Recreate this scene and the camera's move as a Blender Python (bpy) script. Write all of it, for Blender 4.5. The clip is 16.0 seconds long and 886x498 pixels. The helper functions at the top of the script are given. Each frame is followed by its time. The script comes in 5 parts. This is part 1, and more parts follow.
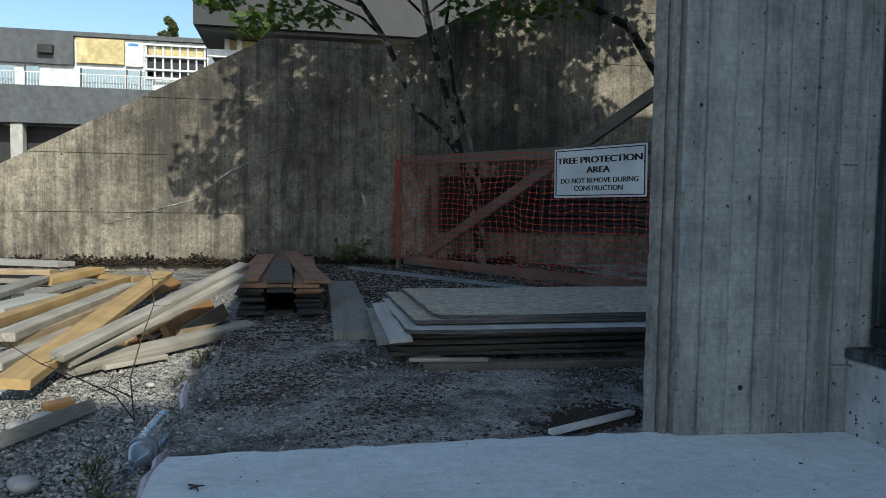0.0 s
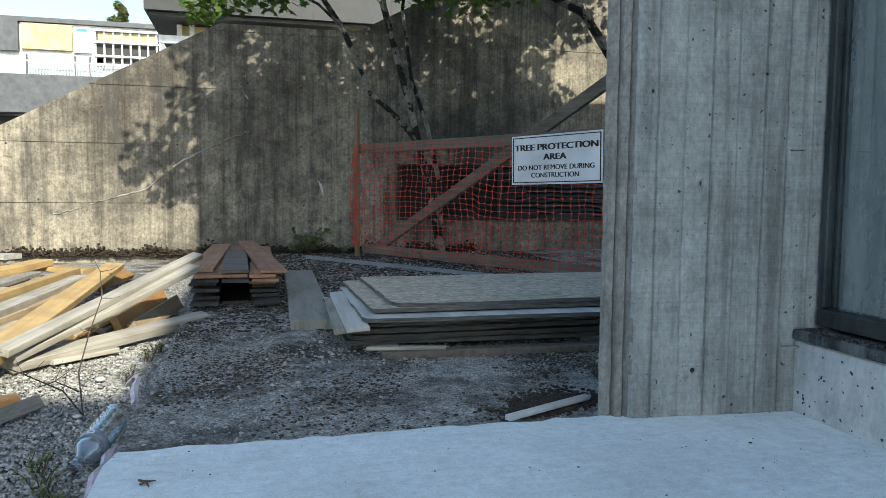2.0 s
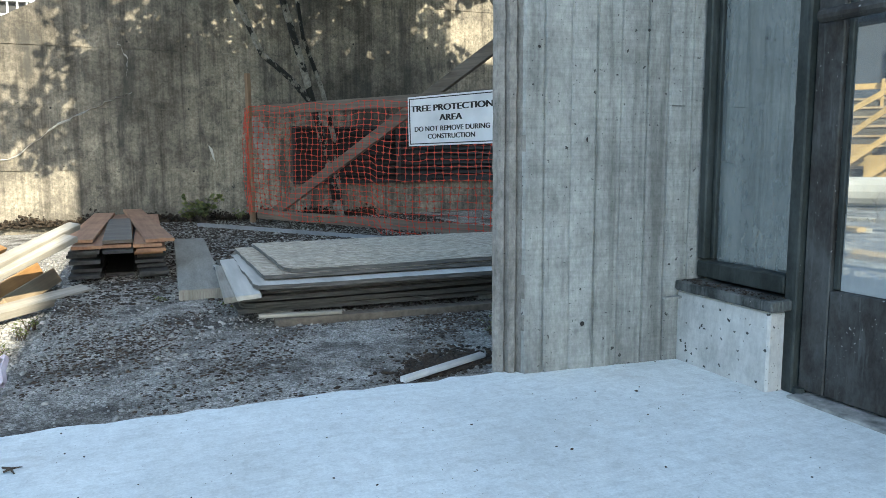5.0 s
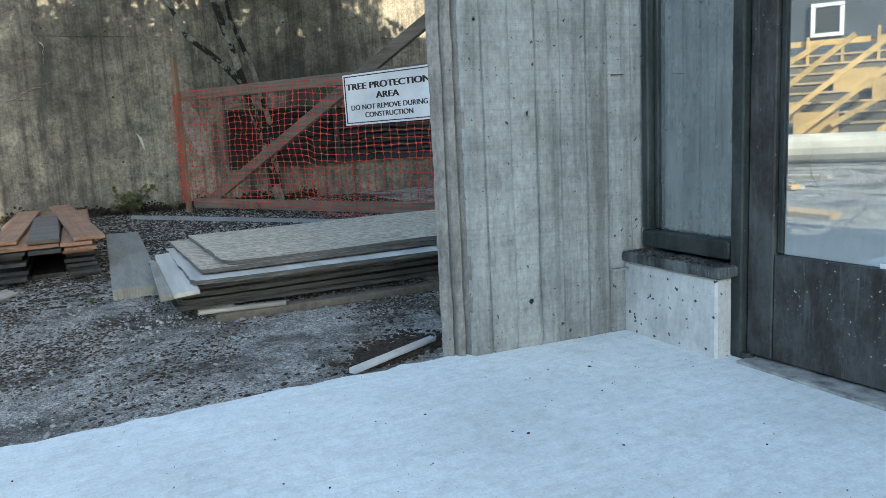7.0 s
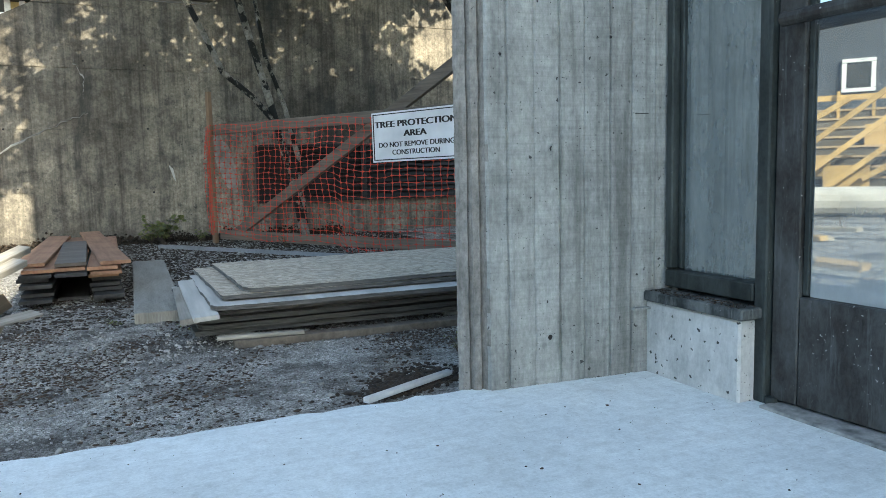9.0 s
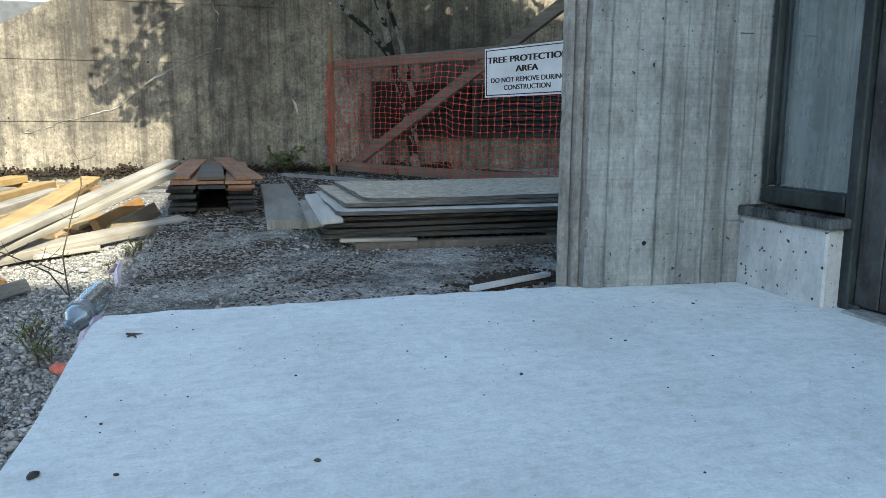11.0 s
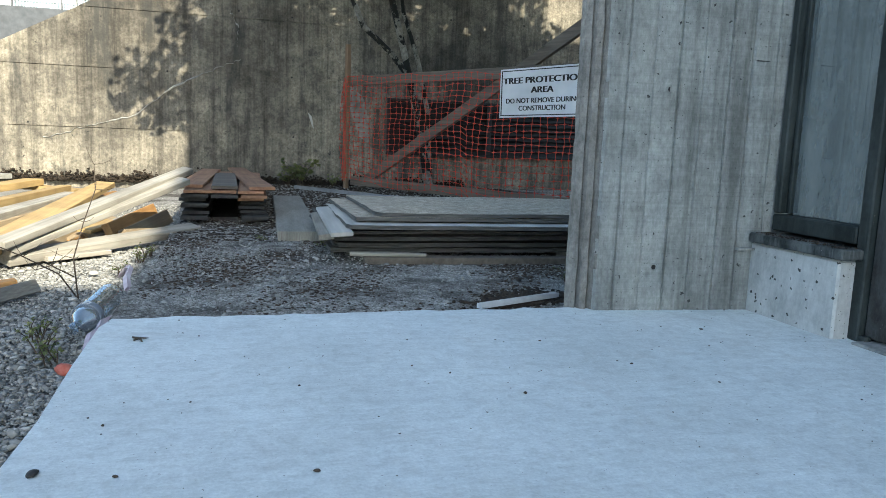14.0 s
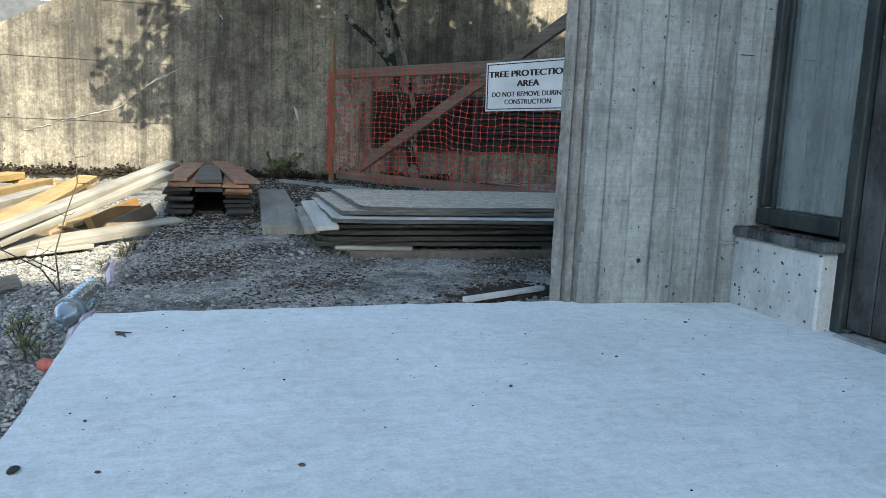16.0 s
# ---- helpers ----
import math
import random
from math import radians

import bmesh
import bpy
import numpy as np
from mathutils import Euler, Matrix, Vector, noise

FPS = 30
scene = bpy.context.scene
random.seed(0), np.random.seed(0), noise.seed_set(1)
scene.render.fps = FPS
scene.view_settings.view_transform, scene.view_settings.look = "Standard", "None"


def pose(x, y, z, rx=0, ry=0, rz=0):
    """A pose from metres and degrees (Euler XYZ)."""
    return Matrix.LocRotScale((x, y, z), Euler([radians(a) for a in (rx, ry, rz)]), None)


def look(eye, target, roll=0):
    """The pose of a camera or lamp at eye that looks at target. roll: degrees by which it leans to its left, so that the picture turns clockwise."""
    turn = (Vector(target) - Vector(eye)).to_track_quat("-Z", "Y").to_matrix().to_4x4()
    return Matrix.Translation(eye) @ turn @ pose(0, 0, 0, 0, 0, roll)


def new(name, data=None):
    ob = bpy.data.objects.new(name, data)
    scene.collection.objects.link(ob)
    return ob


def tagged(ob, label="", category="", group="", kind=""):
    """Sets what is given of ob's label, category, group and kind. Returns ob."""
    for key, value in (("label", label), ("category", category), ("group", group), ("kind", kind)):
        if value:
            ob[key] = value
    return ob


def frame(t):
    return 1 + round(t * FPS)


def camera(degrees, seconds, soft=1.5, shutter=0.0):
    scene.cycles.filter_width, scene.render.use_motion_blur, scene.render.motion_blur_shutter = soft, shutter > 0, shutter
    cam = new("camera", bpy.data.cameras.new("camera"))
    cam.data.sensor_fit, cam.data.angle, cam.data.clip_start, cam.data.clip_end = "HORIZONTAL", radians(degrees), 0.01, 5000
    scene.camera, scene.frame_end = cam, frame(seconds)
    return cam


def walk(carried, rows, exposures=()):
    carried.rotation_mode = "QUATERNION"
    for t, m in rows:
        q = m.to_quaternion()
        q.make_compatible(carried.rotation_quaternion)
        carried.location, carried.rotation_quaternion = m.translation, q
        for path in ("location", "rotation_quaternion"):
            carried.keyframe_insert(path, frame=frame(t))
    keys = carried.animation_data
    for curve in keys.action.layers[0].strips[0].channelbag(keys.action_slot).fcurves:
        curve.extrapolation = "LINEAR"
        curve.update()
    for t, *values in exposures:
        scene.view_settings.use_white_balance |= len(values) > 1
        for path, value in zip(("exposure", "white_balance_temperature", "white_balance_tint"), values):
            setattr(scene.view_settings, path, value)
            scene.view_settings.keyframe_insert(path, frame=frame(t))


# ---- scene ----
cam = camera(61.8, 16.0, soft=0.65)
PATH = [
    (0, (0.084, -0.029, 0.612), (0.485, 1.927, 0.486), 0.9),
    (0.5, (0.086, -0.028, 0.612), (0.513, 1.922, 0.485), 1.1),
    (1, (0.087, -0.027, 0.612), (0.537, 1.917, 0.485), 1.1),
    (1.5, (0.088, -0.027, 0.610), (0.564, 1.910, 0.475), 1.2),
    (2, (0.100, -0.021, 0.610), (0.605, 1.908, 0.453), 0.5),
    (2.5, (0.099, -0.022, 0.610), (0.630, 1.899, 0.439), 0.5),
    (3, (0.098, -0.025, 0.614), (0.636, 1.892, 0.445), 0.4),
    (3.5, (0.101, -0.024, 0.616), (0.639, 1.894, 0.450), 0.3),
    (4, (0.123, -0.008, 0.603), (0.754, 1.874, 0.355), 0.9),
    (4.5, (0.139, 0.002, 0.595), (0.859, 1.851, 0.342), 0.4),
    (6.8, (0.158, 0.043, 0.621), (0.975, 1.846, 0.339), -2.1),
    (7, (0.177, 0.059, 0.611), (1.051, 1.829, 0.287), -3.0),
    (7.5, (0.221, 0.085, 0.616), (1.145, 1.821, 0.256), -4.9),
    (8, (0.213, 0.083, 0.62), (1.05, 1.884, 0.391), -4.5),
    (8.2, (0.205, 0.079, 0.617), (1.068, 1.873, 0.429), -2.4),
    (10.3, (0.157, -0.058, 0.525), (0.938, 1.764, 0.257), -1.5),
    (10.5, (0.145, -0.09, 0.523), (0.894, 1.746, 0.264), -2.4),
    (11, (0.101, -0.155, 0.474), (0.655, 1.737, 0.137), 0.2),
    (11.5, (0.096, -0.168, 0.471), (0.554, 1.749, 0.136), 1.2),
    (12, (0.106, -0.156, 0.467), (0.607, 1.751, 0.132), 2.0),
    (12.5, (0.104, -0.158, 0.467), (0.615, 1.75, 0.154), 1.8),
    (13, (0.103, -0.157, 0.468), (0.621, 1.753, 0.174), 2.0),
    (13.5, (0.102, -0.157, 0.467), (0.628, 1.751, 0.18), 2.2),
    (14, (0.103, -0.156, 0.467), (0.633, 1.751, 0.179), 2.2),
    (14.5, (0.107, -0.154, 0.467), (0.656, 1.747, 0.174), 2.0),
    (15, (0.104, -0.154, 0.465), (0.664, 1.743, 0.169), 2.2),
    (15.5, (0.106, -0.154, 0.466), (0.666, 1.743, 0.167), 2.1),
    (16, (0.105, -0.154, 0.466), (0.671, 1.741, 0.163), 2.3),
]
walk(cam, [(t, look(eye, target, roll)) for t, eye, target, roll in PATH],
     exposures=[(0, 0.15, 5950, 1), (0.5, 0.55, 6000, 1), (1, 0.78, 6100, 1), (1.5, 0.92, 6150, 1), (2, 1.08, 6250, 1), (2.5, 1.3, 6300, 1), (3.5, 1.45, 6350, 1), (4.0, 1.45, 6350, 1), (4.5, 1.75, 6450, 1), (7, 1.8, 6600, 1), (8.2, 1.75, 6600, 1), (10.5, 1.55, 6400, 1), (11.5, 1.35, 6350, 1), (14.5, 1.4, 6350, 1), (16, 1.45, 6350, 1)])

# ---- world and sun ----
SUN_TO = Vector((0.20, -0.80, 0.55)).normalized()
world = bpy.data.worlds.new("sky")
scene.world = world
world.use_nodes = True
wn = world.node_tree.nodes
sky = wn.new("ShaderNodeTexSky")
sky.sky_type, sky.sun_disc = "NISHITA", False
sky.sun_elevation = math.asin(SUN_TO.z)
sky.sun_rotation = math.atan2(SUN_TO.x, SUN_TO.y)
sky.air_density, sky.dust_density = 1.0, 1.2
wn["Background"].inputs["Strength"].default_value = 0.15
world.node_tree.links.new(sky.outputs[0], wn["Background"].inputs["Color"])
sun = new("sun", bpy.data.lights.new("sun", "SUN"))
sun.data.energy, sun.data.angle, sun.data.color = 4.2, radians(0.6), (1.0, 0.89, 0.74)
sun.matrix_world = look(SUN_TO * 50, (0, 0, 0))


# ---- materials ----
def nodes_of(name):
    m = bpy.data.materials.new(name)
    m.use_nodes = True
    return m, m.node_tree.nodes, m.node_tree.links, m.node_tree.nodes["Principled BSDF"]


def coords(n, l, stretch=(1, 1, 1), kind="Object"):
    tc, mp = n.new("ShaderNodeTexCoord"), n.new("ShaderNodeMapping")
    mp.inputs["Scale"].default_value = stretch
    l.new(tc.outputs[kind], mp.inputs["Vector"])
    return mp.outputs[0]


def noise_of(n, l, vec, scale, detail=6.0, rough=0.6):
    t = n.new("ShaderNodeTexNoise")
    t.inputs["Scale"].default_value, t.inputs["Detail"].default_value, t.inputs["Roughness"].default_value = scale, detail, rough
    l.new(vec, t.inputs["Vector"])
    return t.outputs["Fac"]


def ramp_of(n, l, fac, stops):
    r = n.new("ShaderNodeValToRGB")
    e = r.color_ramp.elements
    while len(e) < len(stops):
        e.new(0.5)
    for k, (p, c) in enumerate(stops):
        e[k].position, e[k].color = p, (*c, 1) if len(c) == 3 else c
    l.new(fac, r.inputs[0])
    return r.outputs[0]


def mix_of(n, l, fac, a, b, mode="MIX"):
    m = n.new("ShaderNodeMix")
    m.data_type, m.blend_type = "RGBA", mode
    for sock, v in ((m.inputs[0], fac), (m.inputs[6], a), (m.inputs[7], b)):
        if isinstance(v, (int, float)):
            sock.default_value = v
        elif isinstance(v, tuple):
            sock.default_value = (*v, 1)
        else:
            l.new(v, sock)
    return m.outputs[2]


def bump_of(n, l, b, height, strength, dist=0.004):
    bp = n.new("ShaderNodeBump")
    bp.inputs["Strength"].default_value, bp.inputs["Distance"].default_value = strength, dist
    l.new(height, bp.inputs["Height"])
    l.new(bp.outputs[0], b.inputs["Normal"])


def grainy(name, c1, c2, scale=20.0, rough=0.8, bump=0.3, stretch=(1, 1, 1), big=2.0, vary=0.0, metal=0.0, dist=0.003, island=False):
    """A surface that wanders between two colours at a fine and a coarse scale."""
    m, n, l, b = nodes_of(name)
    v = coords(n, l, stretch)
    fine, coarse = noise_of(n, l, v, scale), noise_of(n, l, v, big, 4)
    col = ramp_of(n, l, fine, [(0.3, c1), (0.7, c2)])
    dark = ramp_of(n, l, coarse, [(0.3, (0.72, 0.72, 0.72)), (0.65, (1.08, 1.08, 1.08))])
    col = mix_of(n, l, 1.0, col, dark, "MULTIPLY")
    if vary:
        if island:
            rnd = n.new("ShaderNodeNewGeometry").outputs["Random Per Island"]
        else:
            rnd = n.new("ShaderNodeObjectInfo").outputs["Random"]
        lo, hi = 1 - vary, 1 + vary
        col = mix_of(n, l, 1.0, col, ramp_of(n, l, rnd, [(0.0, (lo, lo, lo * 0.97)), (1.0, (hi, hi * 0.99, hi * 0.97))]), "MULTIPLY")
    l.new(col, b.inputs["Base Color"])
    b.inputs["Roughness"].default_value, b.inputs["Metallic"].default_value = rough, metal
    bump_of(n, l, b, fine, bump, dist)
    return m


def warped(n, l, vec, scale, amount):
    """Coordinates pushed about by noise, for ragged outlines."""
    t = n.new("ShaderNodeTexNoise")
    t.inputs["Scale"].default_value, t.inputs["Detail"].default_value = scale, 3.0
    l.new(vec, t.inputs["Vector"])
    a, b = n.new("ShaderNodeVectorMath"), n.new("ShaderNodeVectorMath")
    a.operation, b.operation = "SCALE", "ADD"
    a.inputs["Scale"].default_value = amount
    l.new(t.outputs["Color"], a.inputs[0])
    l.new(a.outputs[0], b.inputs[0])
    l.new(vec, b.inputs[1])
    return b.outputs[0]


def pits_of(n, l, vec, scale, size, share):
    """Ragged air holes of mixed size: a mask of 0 and 1. share: the part of the cells that hold one."""
    vo = n.new("ShaderNodeTexVoronoi")
    vo.inputs["Scale"].default_value = scale
    l.new(warped(n, l, vec, scale * 2.0, 0.95 / scale), vo.inputs["Vector"])
    sep = n.new("ShaderNodeSeparateColor")
    l.new(vo.outputs["Color"], sep.inputs[0])
    wide = n.new("ShaderNodeMapRange")
    wide.inputs["From Min"].default_value, wide.inputs["From Max"].default_value = 1 - share, 1.0
    wide.inputs["To Min"].default_value, wide.inputs["To Max"].default_value = 0.0, size
    l.new(sep.outputs[0], wide.inputs["Value"])
    less = n.new("ShaderNodeMath")
    less.operation = "LESS_THAN"
    l.new(vo.outputs["Distance"], less.inputs[0])
    l.new(wide.outputs[0], less.inputs[1])
    return less.outputs[0]


def retaining_concrete():
    m, n, l, b = nodes_of("weathered_concrete")
    v = coords(n, l)
    fine = noise_of(n, l, v, 42, 9, 0.75)
    mid = noise_of(n, l, v, 9, 7, 0.7)
    blot = noise_of(n, l, v, 0.75, 7, 0.66)
    streak = noise_of(n, l, coords(n, l, (13, 13, 0.45)), 1.0, 6, 0.7)
    thin = noise_of(n, l, coords(n, l, (46, 46, 1.1)), 1.0, 4, 0.7)
    base = ramp_of(n, l, fine, [(0.28, (0.125, 0.112, 0.093)), (0.5, (0.26, 0.233, 0.193)), (0.74, (0.41, 0.372, 0.312))])
    col = mix_of(n, l, 1.0, base, ramp_of(n, l, blot, [(0.36, (0.34, 0.335, 0.33)), (0.47, (0.72, 0.71, 0.70)), (0.6, (1.22, 1.2, 1.14))]), "MULTIPLY")
    col = mix_of(n, l, 0.8, col, ramp_of(n, l, mid, [(0.36, (0.55, 0.55, 0.54)), (0.55, (1.0, 1.0, 0.99)), (0.68, (1.2, 1.19, 1.15))]), "MULTIPLY")
    col = mix_of(n, l, 0.75, col, ramp_of(n, l, streak, [(0.36, (0.4, 0.4, 0.4)), (0.5, (0.95, 0.95, 0.95)), (0.66, (1.25, 1.25, 1.22))]), "MULTIPLY")
    col = mix_of(n, l, 0.55, col, ramp_of(n, l, thin, [(0.34, (0.62, 0.62, 0.62)), (0.52, (1.0, 1.0, 1.0)), (0.7, (1.18, 1.18, 1.16))]), "MULTIPLY")
    # black algae in drawn-out runs and in spots
    runs = noise_of(n, l, warped(n, l, coords(n, l, (3.2, 3.2, 0.8)), 2.5, 0.25), 1.0, 7, 0.7)
    col = mix_of(n, l, ramp_of(n, l, runs, [(0.54, (0, 0, 0)), (0.64, (0.72, 0.72, 0.72))]), col, (0.042, 0.042, 0.039))
    spots = noise_of(n, l, v, 7.5, 9, 0.8)
    col = mix_of(n, l, ramp_of(n, l, spots, [(0.55, (0, 0, 0)), (0.66, (0.75, 0.75, 0.75))]), col, (0.045, 0.044, 0.039))
    pit = pits_of(n, l, v, 22, 0.14, 0.35)
    col = mix_of(n, l, pit, col, (0.03, 0.03, 0.028))
    l.new(col, b.inputs["Base Color"])
    b.inputs["Roughness"].default_value = 0.92
    bump_of(n, l, b, fine, 0.6, 0.008)
    return m


def board_concrete(name, c1, c2, pits=30.0, pit_size=0.2, share=0.4, boards=0.7, saw=0.55):
    m, n, l, b = nodes_of(name)
    v = coords(n, l)
    fine = noise_of(n, l, coords(n, l, (1, 1, 0.5)), 85, 9, 0.75)
    cross = noise_of(n, l, warped(n, l, coords(n, l, (5, 5, 150)), 3.0, 0.3), 1.0, 4, 0.65)
    blot = noise_of(n, l, v, 6.0, 7, 0.68)
    base = ramp_of(n, l, fine, [(0.3, c1), (0.7, c2)])
    base = mix_of(n, l, saw, base, ramp_of(n, l, cross, [(0.36, (0.74, 0.74, 0.74)), (0.52, (1.0, 1.0, 1.0)), (0.66, (1.12, 1.12, 1.12))]), "MULTIPLY")
    base = mix_of(n, l, 0.9, base, ramp_of(n, l, blot, [(0.34, (0.68, 0.68, 0.67)), (0.52, (0.98, 0.98, 0.97)), (0.66, (1.14, 1.14, 1.13))]), "MULTIPLY")
    tone = noise_of(n, l, warped(n, l, coords(n, l, (12, 12, 0.6)), 1.5, 0.5), 1.0, 6, 0.68)
    base = mix_of(n, l, boards, base, ramp_of(n, l, tone, [(0.36, (0.42, 0.42, 0.41)), (0.49, (0.92, 0.92, 0.92)), (0.64, (1.18, 1.18, 1.18))]), "MULTIPLY")
    drip = noise_of(n, l, coords(n, l, (60, 60, 1.6)), 1.0, 5, 0.7)
    base = mix_of(n, l, boards * 0.35, base, ramp_of(n, l, drip, [(0.3, (0.6, 0.6, 0.59)), (0.46, (1.0, 1.0, 1.0))]), "MULTIPLY")
    big, small = pits_of(n, l, v, pits, pit_size, share), pits_of(n, l, v, pits * 3.1, pit_size, share * 0.8)
    both = n.new("ShaderNodeMath")
    both.operation = "MAXIMUM"
    l.new(big, both.inputs[0])
    l.new(small, both.inputs[1])
    col = mix_of(n, l, both.outputs[0], base, (0.045, 0.046, 0.044))
    l.new(col, b.inputs["Base Color"])
    b.inputs["Roughness"].default_value = 0.88
    rough = n.new("ShaderNodeMath")
    rough.operation = "ADD"
    l.new(fine, rough.inputs[0])
    l.new(cross, rough.inputs[1])
    sub = n.new("ShaderNodeMath")
    sub.operation = "SUBTRACT"
    l.new(rough.outputs[0], sub.inputs[0])
    l.new(both.outputs[0], sub.inputs[1])
    bump_of(n, l, b, sub.outputs[0], 0.4 if saw > 0.3 else 0.2, 0.004)
    return m


def mirror_glass(name, strength=0.5, haze_tint=(0.02, 0.03, 0.035), film=0.12, foot=0.0):
    """Glass that mirrors the yard through a dusty film, over a base tinted like haze; foot: the height below which an
    added pale haze veils the reflection.
    """
    m, n, l, b = nodes_of(name)
    b.inputs["Base Color"].default_value = (*haze_tint, 1)
    b.inputs["Roughness"].default_value = 0.25
    g = n.new("ShaderNodeBsdfGlossy")
    g.inputs["Roughness"].default_value = 0.015
    g.inputs["Color"].default_value = (0.85, 0.93, 0.95, 1)
    mx = n.new("ShaderNodeMixShader")
    v = coords(n, l)
    dirt = noise_of(n, l, v, 9, 6, 0.7)
    l.new(ramp_of(n, l, dirt, [(0.3, (strength,) * 3), (0.75, (strength * 0.85,) * 3)]), mx.inputs[0])
    l.new(b.outputs[0], mx.inputs[1])
    l.new(g.outputs[0], mx.inputs[2])
    d = n.new("ShaderNodeBsdfDiffuse")
    d.inputs["Color"].default_value = (0.42, 0.45, 0.46, 1)
    veil = ramp_of(n, l, noise_of(n, l, coords(n, l, (14, 14, 5)), 1.0, 7, 0.7), [(0.3, (film * 0.5,) * 3), (0.7, (film * 1.5,) * 3)])
    # painted haze, thicker towards the bottom, covering the mirrored timber heap
    if foot:
        sep, fall = n.new("ShaderNodeSeparateXYZ"), n.new("ShaderNodeMapRange")
        l.new(warped(n, l, v, 12, 0.05), sep.inputs[0])
        fall.inputs["From Min"].default_value, fall.inputs["From Max"].default_value = 0.27, foot
        fall.inputs["To Min"].default_value, fall.inputs["To Max"].default_value = 0.6, 0.0
        l.new(sep.outputs[2], fall.inputs["Value"])
        more = n.new("ShaderNodeMath")
        more.operation, more.use_clamp = "ADD", True
        l.new(veil, more.inputs[0])
        l.new(fall.outputs[0], more.inputs[1])
        veil = more.outputs[0]
    specks = pits_of(n, l, v, 70, 0.16, 0.12)
    top = n.new("ShaderNodeMath")
    top.operation = "MAXIMUM"
    half = n.new("ShaderNodeMath")
    half.operation = "MULTIPLY"
    half.inputs[1].default_value = 0.5
    l.new(specks, half.inputs[0])
    l.new(veil, top.inputs[0])
    l.new(half.outputs[0], top.inputs[1])
    over = n.new("ShaderNodeMixShader")
    l.new(top.outputs[0], over.inputs[0])
    l.new(mx.outputs[0], over.inputs[1])
    l.new(d.outputs[0], over.inputs[2])
    l.new(over.outputs[0], n["Material Output"].inputs["Surface"])
    return m


def osb_material():
    m, n, l, b = nodes_of("strand_board")
    vo = n.new("ShaderNodeTexVoronoi")
    vo.inputs["Scale"].default_value = 60
    l.new(warped(n, l, coords(n, l, (0.7, 2.2, 1.0)), 20, 0.03), vo.inputs["Vector"])
    g = n.new("ShaderNodeSeparateColor")
    l.new(vo.outputs["Color"], g.inputs[0])
    flake = ramp_of(n, l, g.outputs[0], [(0.0, (0.18, 0.145, 0.105)), (0.5, (0.42, 0.35, 0.26)), (1.0, (0.62, 0.535, 0.415))])
    grey = noise_of(n, l, coords(n, l), 3, 5)
    col = mix_of(n, l, ramp_of(n, l, grey, [(0.35, (0.05, 0.05, 0.05)), (0.65, (0.4, 0.4, 0.4))]), flake, (0.36, 0.32, 0.265))
    l.new(col, b.inputs["Base Color"])
    b.inputs["Roughness"].default_value = 0.9
    bump_of(n, l, b, g.outputs[0], 0.4, 0.002)
    return m


def wood(name, c1, c2, axis=1, rough=0.75, vary=0.18):
    """Sawn timber with its grain along one axis."""
    m, n, l, b = nodes_of(name)
    s = [26.0, 26.0, 26.0]
    s[axis] = 1.3
    grain = noise_of(n, l, coords(n, l, tuple(s)), 1.6, 7, 0.65)
    v = coords(n, l)
    stain = noise_of(n, l, v, 3.5, 5, 0.6)
    col = ramp_of(n, l, grain, [(0.28, c1), (0.68, c2)])
    col = mix_of(n, l, 0.8, col, ramp_of(n, l, stain, [(0.3, (0.62, 0.6, 0.58)), (0.6, (1.06, 1.06, 1.06))]), "MULTIPLY")
    knot = n.new("ShaderNodeTexVoronoi")
    knot.inputs["Scale"].default_value = 4.2
    l.new(coords(n, l, tuple(0.6 if k == axis else 1.6 for k in range(3))), knot.inputs["Vector"])
    col = mix_of(n, l, ramp_of(n, l, knot.outputs["Distance"], [(0.07, (0.8, 0.8, 0.8)), (0.11, (0, 0, 0))]), col, tuple(c * 0.35 for c in c1))
    rnd = n.new("ShaderNodeObjectInfo").outputs["Random"]
    lo, hi = 1 - vary, 1 + vary
    col = mix_of(n, l, 1.0, col, ramp_of(n, l, rnd, [(0, (lo, lo, lo)), (1, (hi, hi * 0.98, hi * 0.94))]), "MULTIPLY")
    l.new(col, b.inputs["Base Color"])
    b.inputs["Roughness"].default_value = rough
    bump_of(n, l, b, grain, 0.3, 0.002)
    return m


def bark_material():
    m, n, l, b = nodes_of("lichened_bark")
    v = coords(n, l)
    a, p = noise_of(n, l, v, 30, 6), noise_of(n, l, v, 7.5, 5, 0.7)
    col = ramp_of(n, l, a, [(0.3, (0.10, 0.095, 0.08)), (0.7, (0.31, 0.295, 0.255))])
    col = mix_of(n, l, ramp_of(n, l, p, [(0.47, (0, 0, 0)), (0.52, (1, 1, 1))]), col, (0.012, 0.012, 0.01))
    l.new(col, b.inputs["Base Color"])
    b.inputs["Roughness"].default_value = 0.95
    bump_of(n, l, b, a, 0.8, 0.006)
    return m


def leaf_material(name, c1, c2):
    m, n, l, b = nodes_of(name)
    rnd = n.new("ShaderNodeNewGeometry").outputs["Random Per Island"]
    col = ramp_of(n, l, rnd, [(0, c1), (1, c2)])
    l.new(col, b.inputs["Base Color"])
    b.inputs["Roughness"].default_value = 0.55
    tr = n.new("ShaderNodeBsdfTranslucent")
    l.new(mix_of(n, l, 1.0, col, (1.3, 1.5, 0.5), "MULTIPLY"), tr.inputs[0])
    mx = n.new("ShaderNodeMixShader")
    mx.inputs[0].default_value = 0.35
    l.new(b.outputs[0], mx.inputs[1])
    l.new(tr.outputs[0], mx.inputs[2])
    l.new(mx.outputs[0], n["Material Output"].inputs["Surface"])
    return m


